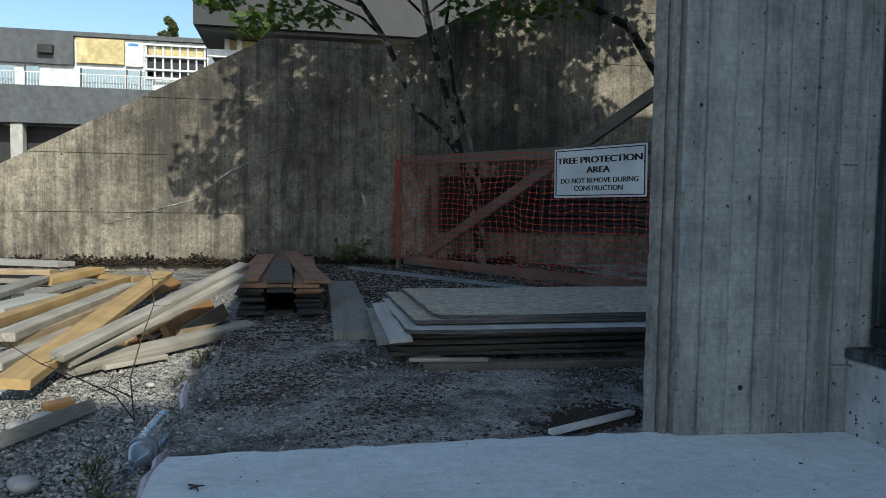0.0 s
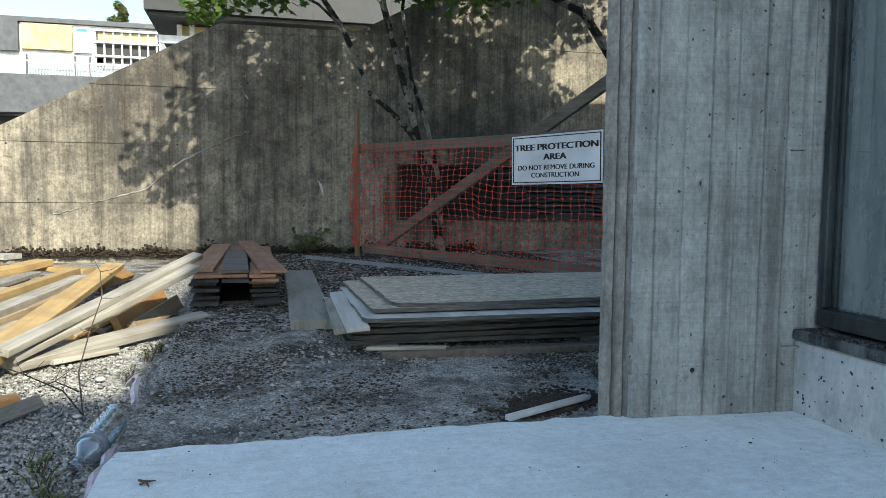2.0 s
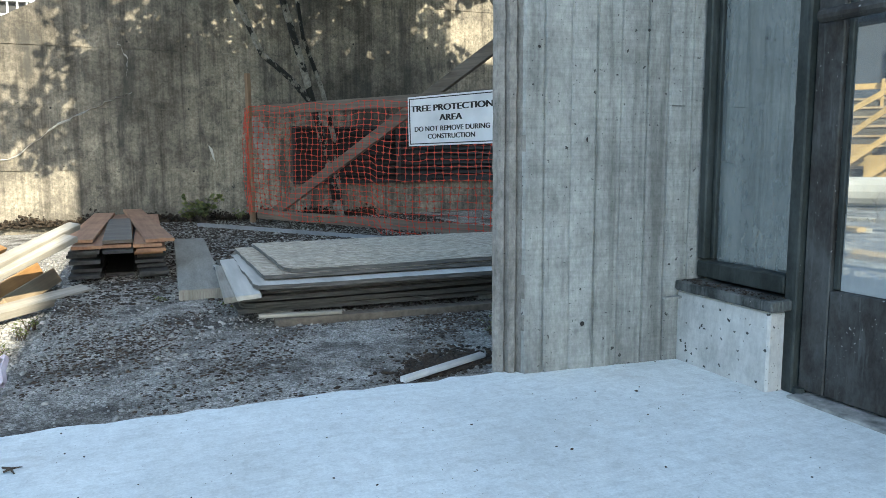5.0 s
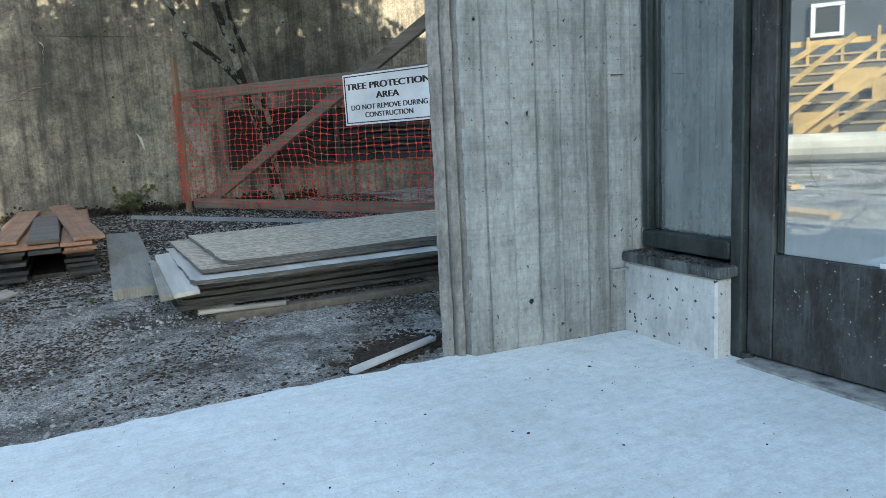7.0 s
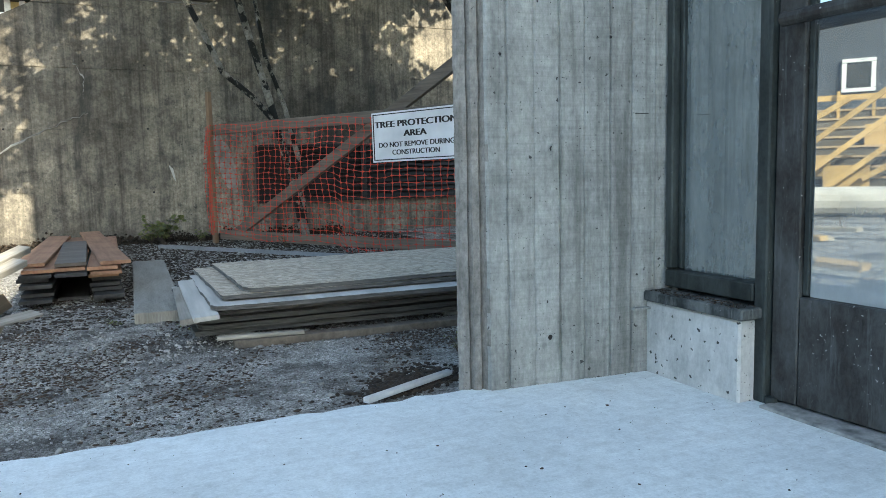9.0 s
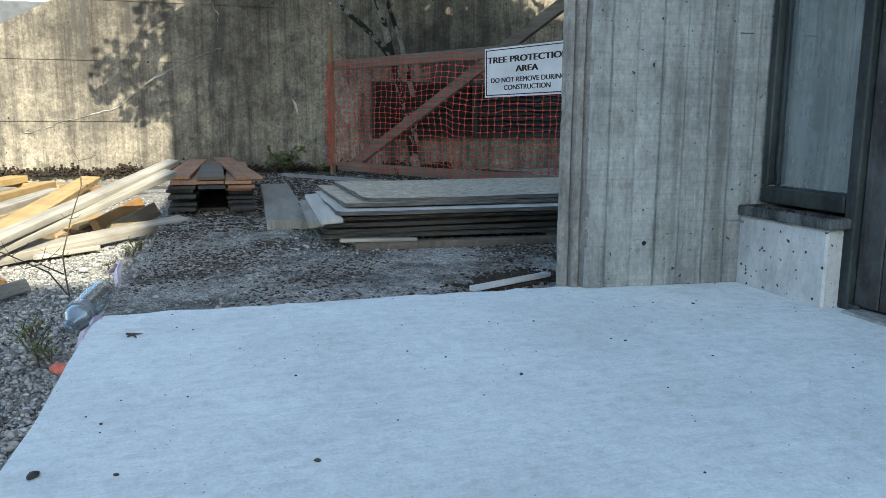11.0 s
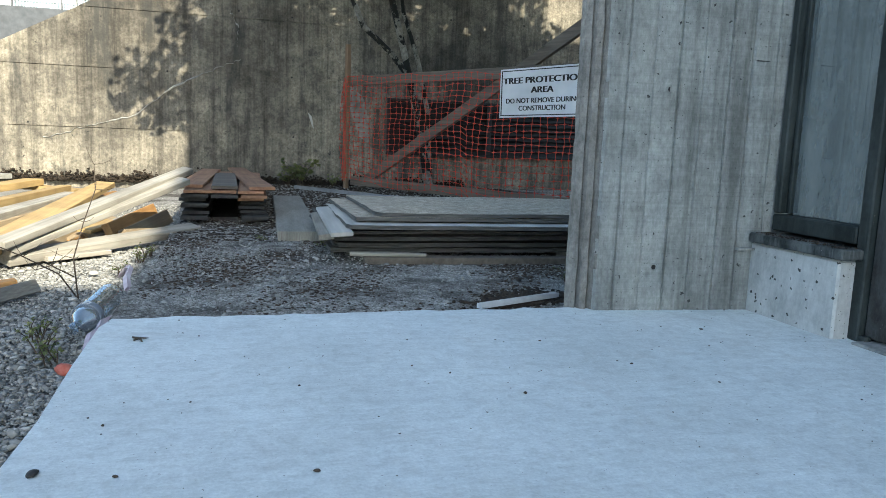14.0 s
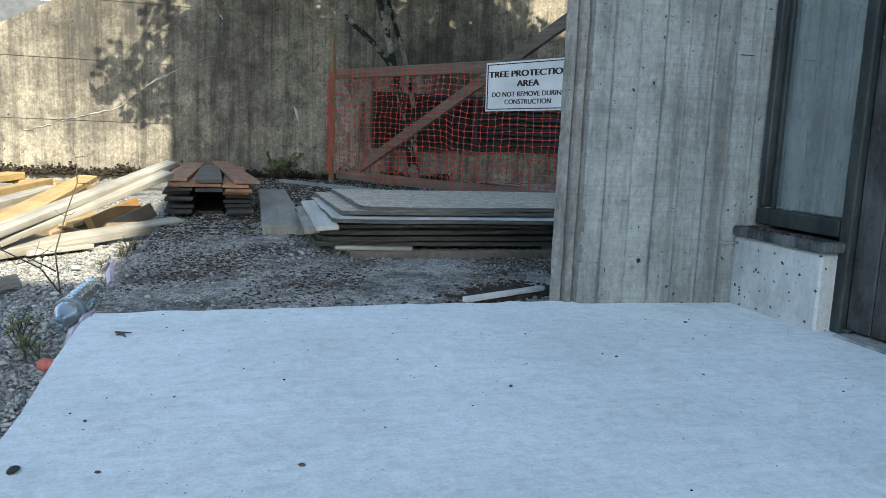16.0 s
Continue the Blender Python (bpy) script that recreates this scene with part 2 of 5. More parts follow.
def slab_material():
    m, n, l, b = nodes_of("pale_slab_concrete")
    v = coords(n, l)
    fine, blot = noise_of(n, l, v, 150, 7, 0.75), noise_of(n, l, v, 2.6, 8, 0.68)
    cloud = noise_of(n, l, warped(n, l, v, 9, 0.06), 34, 7, 0.72)
    broom = noise_of(n, l, warped(n, l, coords(n, l, (7, 90, 1)), 1.2, 0.8), 1.0, 5, 0.65)
    col = ramp_of(n, l, fine, [(0.3, (0.565, 0.61, 0.61)), (0.7, (0.765, 0.81, 0.805))])
    col = mix_of(n, l, 0.9, col, ramp_of(n, l, blot, [(0.32, (0.84, 0.84, 0.835)), (0.5, (0.98, 0.98, 0.98)), (0.68, (1.1, 1.1, 1.1))]), "MULTIPLY")
    col = mix_of(n, l, 0.8, col, ramp_of(n, l, cloud, [(0.36, (0.84, 0.84, 0.83)), (0.52, (1.0, 1.0, 1.0)), (0.66, (1.09, 1.09, 1.09))]), "MULTIPLY")
    col = mix_of(n, l, 0.35, col, ramp_of(n, l, broom, [(0.36, (0.84, 0.84, 0.84)), (0.54, (1.0, 1.0, 1.0)), (0.68, (1.07, 1.07, 1.07))]), "MULTIPLY")
    tan = noise_of(n, l, v, 4.2, 6, 0.72)
    col = mix_of(n, l, ramp_of(n, l, tan, [(0.58, (0, 0, 0)), (0.74, (0.4, 0.4, 0.4))]), col, (0.43, 0.41, 0.37))
    col = mix_of(n, l, pits_of(n, l, v, 46, 0.09, 0.2), col, (0.25, 0.25, 0.25))
    col = mix_of(n, l, pits_of(n, l, v, 120, 0.16, 0.25), col, (0.34, 0.34, 0.34))
    l.new(col, b.inputs["Base Color"])
    b.inputs["Roughness"].default_value = 0.75
    both = n.new("ShaderNodeMath")
    both.operation = "ADD"
    l.new(fine, both.inputs[0])
    l.new(broom, both.inputs[1])
    bump_of(n, l, b, both.outputs[0], 0.3, 0.003)
    return m


def ground_material(name, c1, c2, c3, scale):
    m, n, l, b = nodes_of(name)
    v = coords(n, l)
    vo = n.new("ShaderNodeTexVoronoi")
    vo.inputs["Scale"].default_value = scale
    l.new(v, vo.inputs["Vector"])
    g = n.new("ShaderNodeSeparateColor")
    l.new(vo.outputs["Color"], g.inputs[0])
    col = ramp_of(n, l, g.outputs[0], [(0.0, c1), (0.6, c2), (1.0, c3)])
    patch = noise_of(n, l, v, 2.0, 6, 0.7)
    col = mix_of(n, l, ramp_of(n, l, patch, [(0.47, (0, 0, 0)), (0.6, (0.85, 0.85, 0.85))]), col, (0.035, 0.027, 0.02))
    grime = noise_of(n, l, v, 14, 7, 0.7)
    col = mix_of(n, l, 0.9, col, ramp_of(n, l, grime, [(0.36, (0.45, 0.43, 0.41)), (0.55, (1.0, 1.0, 1.0)), (0.7, (1.2, 1.2, 1.2))]), "MULTIPLY")
    l.new(col, b.inputs["Base Color"])
    b.inputs["Roughness"].default_value = 0.95
    bump_of(n, l, b, vo.outputs["Distance"], 0.9, 0.01)
    return m


def chalked_paint(name, c1, c2, chalked, amount, splashes):
    """Dark metal paint, chalked grey in blotches and runs, with splashes of pale paint."""
    m, n, l, b = nodes_of(name)
    v = coords(n, l)
    fine = noise_of(n, l, v, 60, 7, 0.7)
    col = ramp_of(n, l, fine, [(0.3, c1), (0.7, c2)])
    chalk = noise_of(n, l, warped(n, l, coords(n, l, (9, 9, 4)), 3, 0.3), 1.0, 8, 0.75)
    col = mix_of(n, l, ramp_of(n, l, chalk, [(0.42, (0, 0, 0)), (0.64, (amount,) * 3)]), col, chalked)
    runs = noise_of(n, l, coords(n, l, (60, 60, 5)), 1.0, 5, 0.7)
    col = mix_of(n, l, ramp_of(n, l, runs, [(0.56, (0, 0, 0)), (0.7, (amount,) * 3)]), col, chalked)
    gate = ramp_of(n, l, noise_of(n, l, v, 4.5, 4), [(0.38, (0, 0, 0)), (0.52, (0.9, 0.9, 0.9))])
    for scale, size, share in ((34, 0.15, 0.3), (80, 0.2, 0.35)):
        col = mix_of(n, l, mix_of(n, l, 1.0, pits_of(n, l, v, scale, size * splashes, share), gate, "MULTIPLY"), col, (0.36, 0.36, 0.35))
    l.new(col, b.inputs["Base Color"])
    b.inputs["Roughness"].default_value = 0.6
    b.inputs["Specular IOR Level"].default_value = 0.3
    bump_of(n, l, b, fine, 0.1, 0.001)
    return m


M_WALL = retaining_concrete()
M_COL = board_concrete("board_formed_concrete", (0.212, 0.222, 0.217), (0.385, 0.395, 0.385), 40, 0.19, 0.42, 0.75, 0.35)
M_ARRIS = board_concrete("darker_rough_concrete_edge", (0.12, 0.116, 0.108), (0.29, 0.28, 0.262), 70, 0.15, 0.35, 0.9, 0.3)
M_CURB = board_concrete("pitted_curb_concrete", (0.42, 0.425, 0.42), (0.57, 0.57, 0.56), 55, 0.25, 0.45, 0.15, 0.1)
M_SLAB = slab_material()
M_THRESH = grainy("dirty_threshold", (0.12, 0.125, 0.12), (0.42, 0.42, 0.40), 26, 0.9, 0.4, big=7.0)
M_PAVE = ground_material("old_asphalt", (0.14, 0.13, 0.112), (0.42, 0.40, 0.365), (0.70, 0.68, 0.64), 230)
M_DIRT = ground_material("gravel_ground", (0.16, 0.155, 0.148), (0.32, 0.31, 0.295), (0.48, 0.47, 0.45), 110)
M_STONE = grainy("crushed_stone", (0.20, 0.194, 0.182), (0.37, 0.362, 0.342), 40, 0.9, 0.4, vary=0.5, island=True)
M_FRAME = chalked_paint("dark_painted_metal", (0.010, 0.015, 0.015), (0.026, 0.032, 0.031), (0.075, 0.088, 0.086), 0.5, 0.5)
M_SILL = chalked_paint("dusty_painted_sill", (0.012, 0.016, 0.017), (0.032, 0.038, 0.038), (0.17, 0.18, 0.178), 0.75, 0.6)
M_DOOR = chalked_paint("dark_bronze_door", (0.012, 0.0115, 0.011), (0.034, 0.031, 0.029), (0.10, 0.108, 0.108), 0.6, 1.0)
M_GLASS = mirror_glass("reflecting_glass", 0.62, film=0.17, foot=0.52)
M_GLASS2 = mirror_glass("dusty_window_glass", 0.42, (0.05, 0.07, 0.075), film=0.16)
M_OSB = osb_material()
M_PLY = grainy("grey_plywood", (0.36, 0.35, 0.325), (0.54, 0.525, 0.49), 24, 0.85, 0.2, (1, 0.08, 1), vary=0.2)
# plywood with shade put into its colour, for lower sheets and steps
M_PLYDARK = grainy("darkened_plywood", (0.045, 0.04, 0.034), (0.12, 0.108, 0.092), 24, 0.85, 0.2, (0.08, 1, 6), vary=0.2)
M_GREYWOOD = wood("silvered_timber", (0.19, 0.175, 0.15), (0.41, 0.385, 0.34))
M_YELLOW = wood("fresh_yellow_timber", (0.34, 0.225, 0.095), (0.50, 0.35, 0.155))
M_TAN = wood("tan_timber", (0.27, 0.20, 0.125), (0.42, 0.325, 0.21))
M_ORANGEW = wood("orange_timber", (0.30, 0.155, 0.055), (0.44, 0.25, 0.095))
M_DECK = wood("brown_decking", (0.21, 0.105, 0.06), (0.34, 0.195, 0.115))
# near-black: the shade within the decking stack is put into this colour
M_DECKG = wood("shade_dark_decking", (0.012, 0.013, 0.014), (0.055, 0.055, 0.055))
M_FENCEW = wood("weathered_fence_timber", (0.085, 0.07, 0.055), (0.20, 0.168, 0.136), axis=0)
M_STAKE = wood("ochre_stake_timber", (0.15, 0.095, 0.058), (0.27, 0.185, 0.12), axis=2)
M_PLYEDGE = grainy("dark_streaked_plywood_edge", (0.028, 0.027, 0.025), (0.16, 0.155, 0.145), 9, 0.9, 0.5, (1.2, 1.2, 26), big=5.0, vary=0.25)
M_PLANK = grainy("grey_plank", (0.19, 0.175, 0.148), (0.31, 0.295, 0.26), 30, 0.85, 0.4, (6, 1, 1))
M_NET = grainy("orange_plastic_net", (0.42, 0.036, 0.016), (0.60, 0.06, 0.025), 30, 0.5, 0.05)
M_SIGN = grainy("white_sign_board", (0.72, 0.73, 0.75), (0.80, 0.80, 0.81), 6, 0.5, 0.02)
M_INK = grainy("black_ink", (0.012, 0.012, 0.013), (0.02, 0.02, 0.02), 9, 0.5, 0.0)
M_ALU = grainy("white_aluminium", (0.62, 0.64, 0.65), (0.74, 0.75, 0.76), 40, 0.4, 0.05, metal=0.2)
M_GALV = grainy("dull_grey_metal", (0.22, 0.23, 0.24), (0.33, 0.34, 0.35), 40, 0.5, 0.05, metal=0.3)
M_LITTER = grainy("brown_leaf_litter", (0.026, 0.017, 0.011), (0.085, 0.055, 0.034), 60, 1.0, 0.6, vary=0.5, island=True)
M_BLACK = grainy("recess_black", (0.003, 0.003, 0.003), (0.009, 0.009, 0.009), 20, 0.6, 0.1)
M_BARK = bark_material()
M_LEAF = leaf_material("maple_leaf", (0.04, 0.078, 0.018), (0.11, 0.165, 0.038))
M_WEED = leaf_material("weed_leaf", (0.06, 0.08, 0.028), (0.19, 0.19, 0.085))
M_MOSS = grainy("brown_moss", (0.014, 0.010, 0.007), (0.05, 0.034, 0.021), 60, 1.0, 0.8, vary=0.4, island=True)
M_PALE = grainy("lime_efflorescence", (0.34, 0.33, 0.305), (0.50, 0.485, 0.45), 50, 0.95, 0.3)
M_BLOOM = grainy("patchy_lime_bloom", (0.17, 0.155, 0.13), (0.36, 0.345, 0.31), 14, 0.95, 0.4, big=6.0)
# grey cladding painted almost black, so the sunlit front looks shaded
M_CLAD = grainy("shade_darkened_cladding", (0.016, 0.018, 0.021), (0.021, 0.023, 0.027), 2, 0.6, 0.02)
M_DARKCLAD = grainy("navy_dark_cladding", (0.035, 0.042, 0.055), (0.05, 0.058, 0.072), 2, 0.6, 0.02)
M_CLADL = grainy("mid_grey_cladding", (0.075, 0.08, 0.088), (0.085, 0.09, 0.10), 2, 0.6, 0.02)
M_CLADW = grainy("white_boarding", (0.62, 0.63, 0.63), (0.76, 0.76, 0.75), 3, 0.6, 0.02)
M_SHEATH = grainy("yellow_sheathing", (0.52, 0.42, 0.20), (0.62, 0.51, 0.27), 2, 0.8, 0.05)
M_STEEL = grainy("galvanised_stud", (0.60, 0.62, 0.64), (0.72, 0.73, 0.74), 8, 0.5, 0.02)
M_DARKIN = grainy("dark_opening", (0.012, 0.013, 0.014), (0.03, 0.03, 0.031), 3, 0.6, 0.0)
M_BLUE = grainy("blue_wrap", (0.06, 0.22, 0.5), (0.1, 0.3, 0.62), 3, 0.6, 0.0)


# ---- builders ----
def mesh_of(name, bm, mat):
    me = bpy.data.meshes.new(name)
    bm.normal_update()
    bm.to_mesh(me)
    bm.free()
    if mat:
        me.materials.append(mat)
    return me


def thing(name, label, category, group="", kind="", at=None):
    ob = new(name)
    ob.empty_display_size = 0.1
    if at is not None:
        ob.matrix_world = at
    return tagged(ob, label, category, group, kind)


def part(name, bm, mat, parent, label=""):
    ob = new(name, mesh_of(name, bm, mat))
    ob.parent = parent
    return tagged(ob, label)


def solid(name, bm, mat, label, category, group="", kind="", at=None):
    ob = new(name, mesh_of(name, bm, mat))
    if at is not None:
        ob.matrix_world = at
    return tagged(ob, label, category, group, kind)


def add_box(bm, lo, hi, bevel=0.0, m=None):
    r = bmesh.ops.create_cube(bm, size=1.0)
    vs = r["verts"]
    c, s = [(a + b) / 2 for a, b in zip(lo, hi)], [b - a for a, b in zip(lo, hi)]
    for v in vs:
        v.co = Vector((v.co.x * s[0] + c[0], v.co.y * s[1] + c[1], v.co.z * s[2] + c[2]))
    if bevel:
        es = list({e for v in vs for e in v.link_edges})
        out = bmesh.ops.bevel(bm, geom=es, offset=bevel, segments=1, affect="EDGES", profile=0.5)
        vs = list({v for f in out["faces"] for v in f.verts} | {v for v in vs if v.is_valid})
    if m is not None:
        for v in vs:
            v.co = m @ v.co
    return vs


def box(lo, hi, bevel=0.0):
    bm = bmesh.new()
    add_box(bm, lo, hi, bevel)
    return bm


def prism(outline, z0, z1):
    """Upright solid over an outline in plan."""
    bm = bmesh.new()
    lo, hi = [bm.verts.new((x, y, z0)) for x, y in outline], [bm.verts.new((x, y, z1)) for x, y in outline]
    k = len(outline)
    bm.faces.new(list(reversed(lo)))
    bm.faces.new(hi)
    for a in range(k):
        b = (a + 1) % k
        bm.faces.new((lo[a], lo[b], hi[b], hi[a]))
    bmesh.ops.recalc_face_normals(bm, faces=bm.faces)
    return bm


def tube(bm, pts, radii, sides=8):
    rings = []
    for k, p in enumerate(pts):
        p = Vector(p)
        d = (Vector(pts[min(k + 1, len(pts) - 1)]) - Vector(pts[max(k - 1, 0)])).normalized()
        a = d.cross(Vector((0.31, 0.93, 0.17))).normalized()
        b = d.cross(a)
        rings.append([bm.verts.new(p + radii[k] * (math.cos(t) * a + math.sin(t) * b)) for t in (2 * math.pi * s / sides for s in range(sides))])
    for r, q in zip(rings, rings[1:]):
        for s in range(sides):
            bm.faces.new((r[s], r[(s + 1) % sides], q[(s + 1) % sides], q[s]))
    bm.faces.new(rings[-1])
    bm.faces.new(list(reversed(rings[0])))


ICO = bmesh.new()
bmesh.ops.create_icosphere(ICO, subdivisions=1, radius=1.0)
ICO_V = np.array([v.co[:] for v in ICO.verts])
ICO_F = np.array([[v.index for v in f.verts] for f in ICO.faces])
ICO.free()


def stones(name, places, sizes, mat, label, category, rng, flat=0.6):
    """Many small broken stones in one mesh."""
    k = len(places)
    nv = len(ICO_V)
    jag = 1 + rng.uniform(-0.42, 0.42, (k, nv, 1))
    v = ICO_V[None] * jag * (rng.uniform(0.7, 1.3, (k, 1, 3)) * np.array([1, 1, flat])) * sizes[:, None, None]
    a = rng.uniform(0, 6.283, k)
    c, s = np.cos(a)[:, None], np.sin(a)[:, None]
    x, y = v[..., 0] * c - v[..., 1] * s, v[..., 0] * s + v[..., 1] * c
    v = np.stack([x, y, v[..., 2]], -1) + places[:, None, :]
    f = (ICO_F[None] + (np.arange(k) * nv)[:, None, None]).reshape(-1, 3)
    me = bpy.data.meshes.new(name)
    me.vertices.add(k * nv)
    me.vertices.foreach_set("co", v.ravel())
    me.loops.add(f.size)
    me.loops.foreach_set("vertex_index", f.ravel())
    me.polygons.add(len(f))
    me.polygons.foreach_set("loop_start", np.arange(0, f.size, 3))
    me.update(calc_edges=True)
    me.materials.append(mat)
    return tagged(new(name, me), label, category, kind="stuff")


# ---- ground ----
GROUND_Z, PAVE_Z = -0.065, -0.018
EDGE_X = -0.215


def sheet(x0, x1, y0, y1, nx, ny, height):
    bm = bmesh.new()
    g = [[bm.verts.new((x0 + (x1 - x0) * i / nx, y0 + (y1 - y0) * j / ny, height(x0 + (x1 - x0) * i / nx, y0 + (y1 - y0) * j / ny))) for i in range(nx + 1)] for j in range(ny + 1)]
    for j in range(ny):
        for i in range(nx):
            bm.faces.new((g[j][i], g[j][i + 1], g[j + 1][i + 1], g[j + 1][i]))
    return bm


def build_ground():
    solid("ground", sheet(-400, 400, -400, 900, 40, 40, lambda x, y: GROUND_Z - 0.02), M_DIRT, "pale grey gravel ground of a building site", "ground", kind="structure")
    bm = prism([(EDGE_X - 0.005, 1.80), (6.0, 1.80), (6.0, 7.6), (EDGE_X + 0.015, 7.6), (EDGE_X + 0.01, 5.2), (EDGE_X - 0.012, 4.1), (EDGE_X + 0.008, 3.1), (EDGE_X - 0.01, 2.4)], GROUND_Z - 0.05, PAVE_Z)
    solid("pavement", bm, M_PAVE, "old worn grey asphalt pavement strewn with gravel", "pavement", kind="structure")
    rng = np.random.default_rng(3)
    out = [(EDGE_X, -6.0)]
    out += [(EDGE_X + 0.006 * math.sin(7 * y), y) for y in np.arange(-5.5, 1.79, 0.3)]
    out += [(EDGE_X + 0.012, 1.785)]
    out += [(x, 1.79 + rng.uniform(-0.012, 0.012)) for x in np.arange(EDGE_X + 0.06, 1.0, 0.05)]
    out += [(1.02, 1.79), (1.66, 1.79), (1.66, -6.0)]
    bm = prism(out, -0.12, 0.0)
    solid("slab", bm, M_SLAB, "pale blue-grey concrete entrance slab with fine specks", "slab", kind="structure")


build_ground()


# ---- retaining wall behind ----
WALL_Y = 7.42


def wall_top(x):
    if x < -0.15:
        return min(2.17, 2.17 + (x + 0.15) * 0.535) if x > -9 else -0.1
    if x < 1.15:
        return 2.17
    return min(4.2, 2.17 + (x - 1.15) * 0.52)


def wall_band(z0, z1, y0, y1, gap=0.003):
    """One pour of the wall, cut by its sloping top."""
    xs = sorted({-4.3, -0.15, 1.15, 6.5, *[x for x in np.arange(-4.2, 6.4, 0.35)]} | {x for x in (-0.15 + (z - 2.17) / 0.535 for z in (z0, z1)) if -4.3 < x < -0.15} | {x for x in (1.15 + (z - 2.17) / 0.52 for z in (z0, z1)) if 1.15 < x < 6.5})
    bm = bmesh.new()
    front = []
    for x in xs:
        top = min(z1 - gap, wall_top(x))
        front.append((x, z0 + gap, max(top, z0 + gap)))
    for (xa, ba, ta), (xb, bb, tb) in zip(front, front[1:]):
        if ta - ba < 1e-4 and tb - bb < 1e-4:
            continue
        pts = [(xa, ba), (xb, bb)] + ([(xb, tb)] if tb - bb > 1e-4 else []) + ([(xa, ta)] if ta - ba > 1e-4 else [])
        f = [bm.verts.new((x, y0, z)) for x, z in pts]
        b = [bm.verts.new((x, y1, z)) for x, z in pts]
        bm.faces.new(f)
        bm.faces.new(list(reversed(b)))
        for k in range(len(pts)):
            j = (k + 1) % len(pts)
            if k in (0, 2) or len(pts) == 3:
                bm.faces.new((f[j], f[k], b[k], b[j]))
    bmesh.ops.remove_doubles(bm, verts=bm.verts, dist=0.0005)
    bmesh.ops.recalc_face_normals(bm, faces=bm.faces)
    return bm


def build_wall():
    wall = thing("wall_north", "stained weathered concrete retaining wall with a sloping top", "wall", kind="structure")
    cuts = [-0.15, 0.47, 1.02, 1.555, 2.1, 2.66, 3.2, 4.3]
    for a, b in zip(cuts, cuts[1:]):
        part("pour", wall_band(a, b, WALL_Y, WALL_Y + 0.25), M_WALL, wall)
    part("core", wall_band(-0.15, 4.3, WALL_Y + 0.01, WALL_Y + 0.22, 0.012), M_WALL, wall)
    # crack with white lime, as a thin raised seam
    def seam(name, pts, w, seed):
        rng = random.Random(seed)
        bm = bmesh.new()
        line = []
        for (xa, za), (xb, zb) in zip(pts, pts[1:]):
            for k in range(9):
                t = k / 9
                line.append((xa + (xb - xa) * t + rng.uniform(-0.012, 0.012), za + (zb - za) * t + rng.uniform(-0.012, 0.012)))
        prev = None
        for k, (x, z) in enumerate(line):
            h = w * rng.uniform(0.25, 1.0) * (1.4 if 0.3 < k / len(line) < 0.8 else 0.7)
            cur = (bm.verts.new((x, WALL_Y - 0.004, z - h)), bm.verts.new((x, WALL_Y - 0.012, z)), bm.verts.new((x, WALL_Y - 0.004, z + h * 0.6)))
            if prev:
                bm.faces.new((prev[0], cur[0], cur[1], prev[1]))
                bm.faces.new((prev[1], cur[1], cur[2], prev[2]))
            prev = cur
        part(name, bm, M_PALE, wall, "pale lime-filled crack")
    seam("crack", [(-1.62, 0.36), (-1.3, 0.47), (-0.85, 0.6), (-0.5, 0.88), (-0.1, 1.08), (0.15, 1.18)], 0.010, 1)
    seam("crack", [(0.02, 1.62), (0.1, 1.45), (0.08, 1.28)], 0.009, 2)
    seam("crack", [(0.98, 1.52), (1.02, 1.3), (1.12, 1.08)], 0.003, 3)
    bm = bmesh.new()
    f = [bm.verts.new((x, WALL_Y - 0.005, z)) for x, z in ((0.76, 0.70), (0.80, 0.66), (0.82, 0.54), (0.80, 0.57))]
    bm.faces.new(f)
    part("lime_run", bm, M_PALE, wall, "white lime run")
    # lime bloom behind the netting
    bm = bmesh.new()
    rim = []
    for k in range(28):
        t = 2 * math.pi * k / 28
        r = 1 + 0.3 * noise.noise((math.cos(t) * 1.7, math.sin(t) * 1.7, 3.0))
        rim.append(bm.verts.new((1.27 + 0.085 * r * math.cos(t) - 0.07 * math.sin(t), WALL_Y - 0.0045, 0.72 + 0.26 * r * math.sin(t))))
    bm.faces.new(rim)
    part("lime_bloom", bm, M_BLOOM, wall, "pale lime bloom")
    # form tie holes
    for x, z in [(-1.75, 0.5), (-0.55, 1.02), (0.6, 1.03), (0.62, 0.45), (0.1, 1.62), (0.6, 1.6), (-1.2, 1.35), (-2.0, 1.0), (2.2, 1.7), (3.0, 1.7)]:
        bm = bmesh.new()
        bmesh.ops.create_circle(bm, cap_ends=True, radius=0.009, segments=10, matrix=Matrix.Translation((x, WALL_Y - 0.004, z)) @ Matrix.Rotation(math.pi / 2, 4, "X"))
        part("tie_hole", bm, M_BLACK, wall)


build_wall()


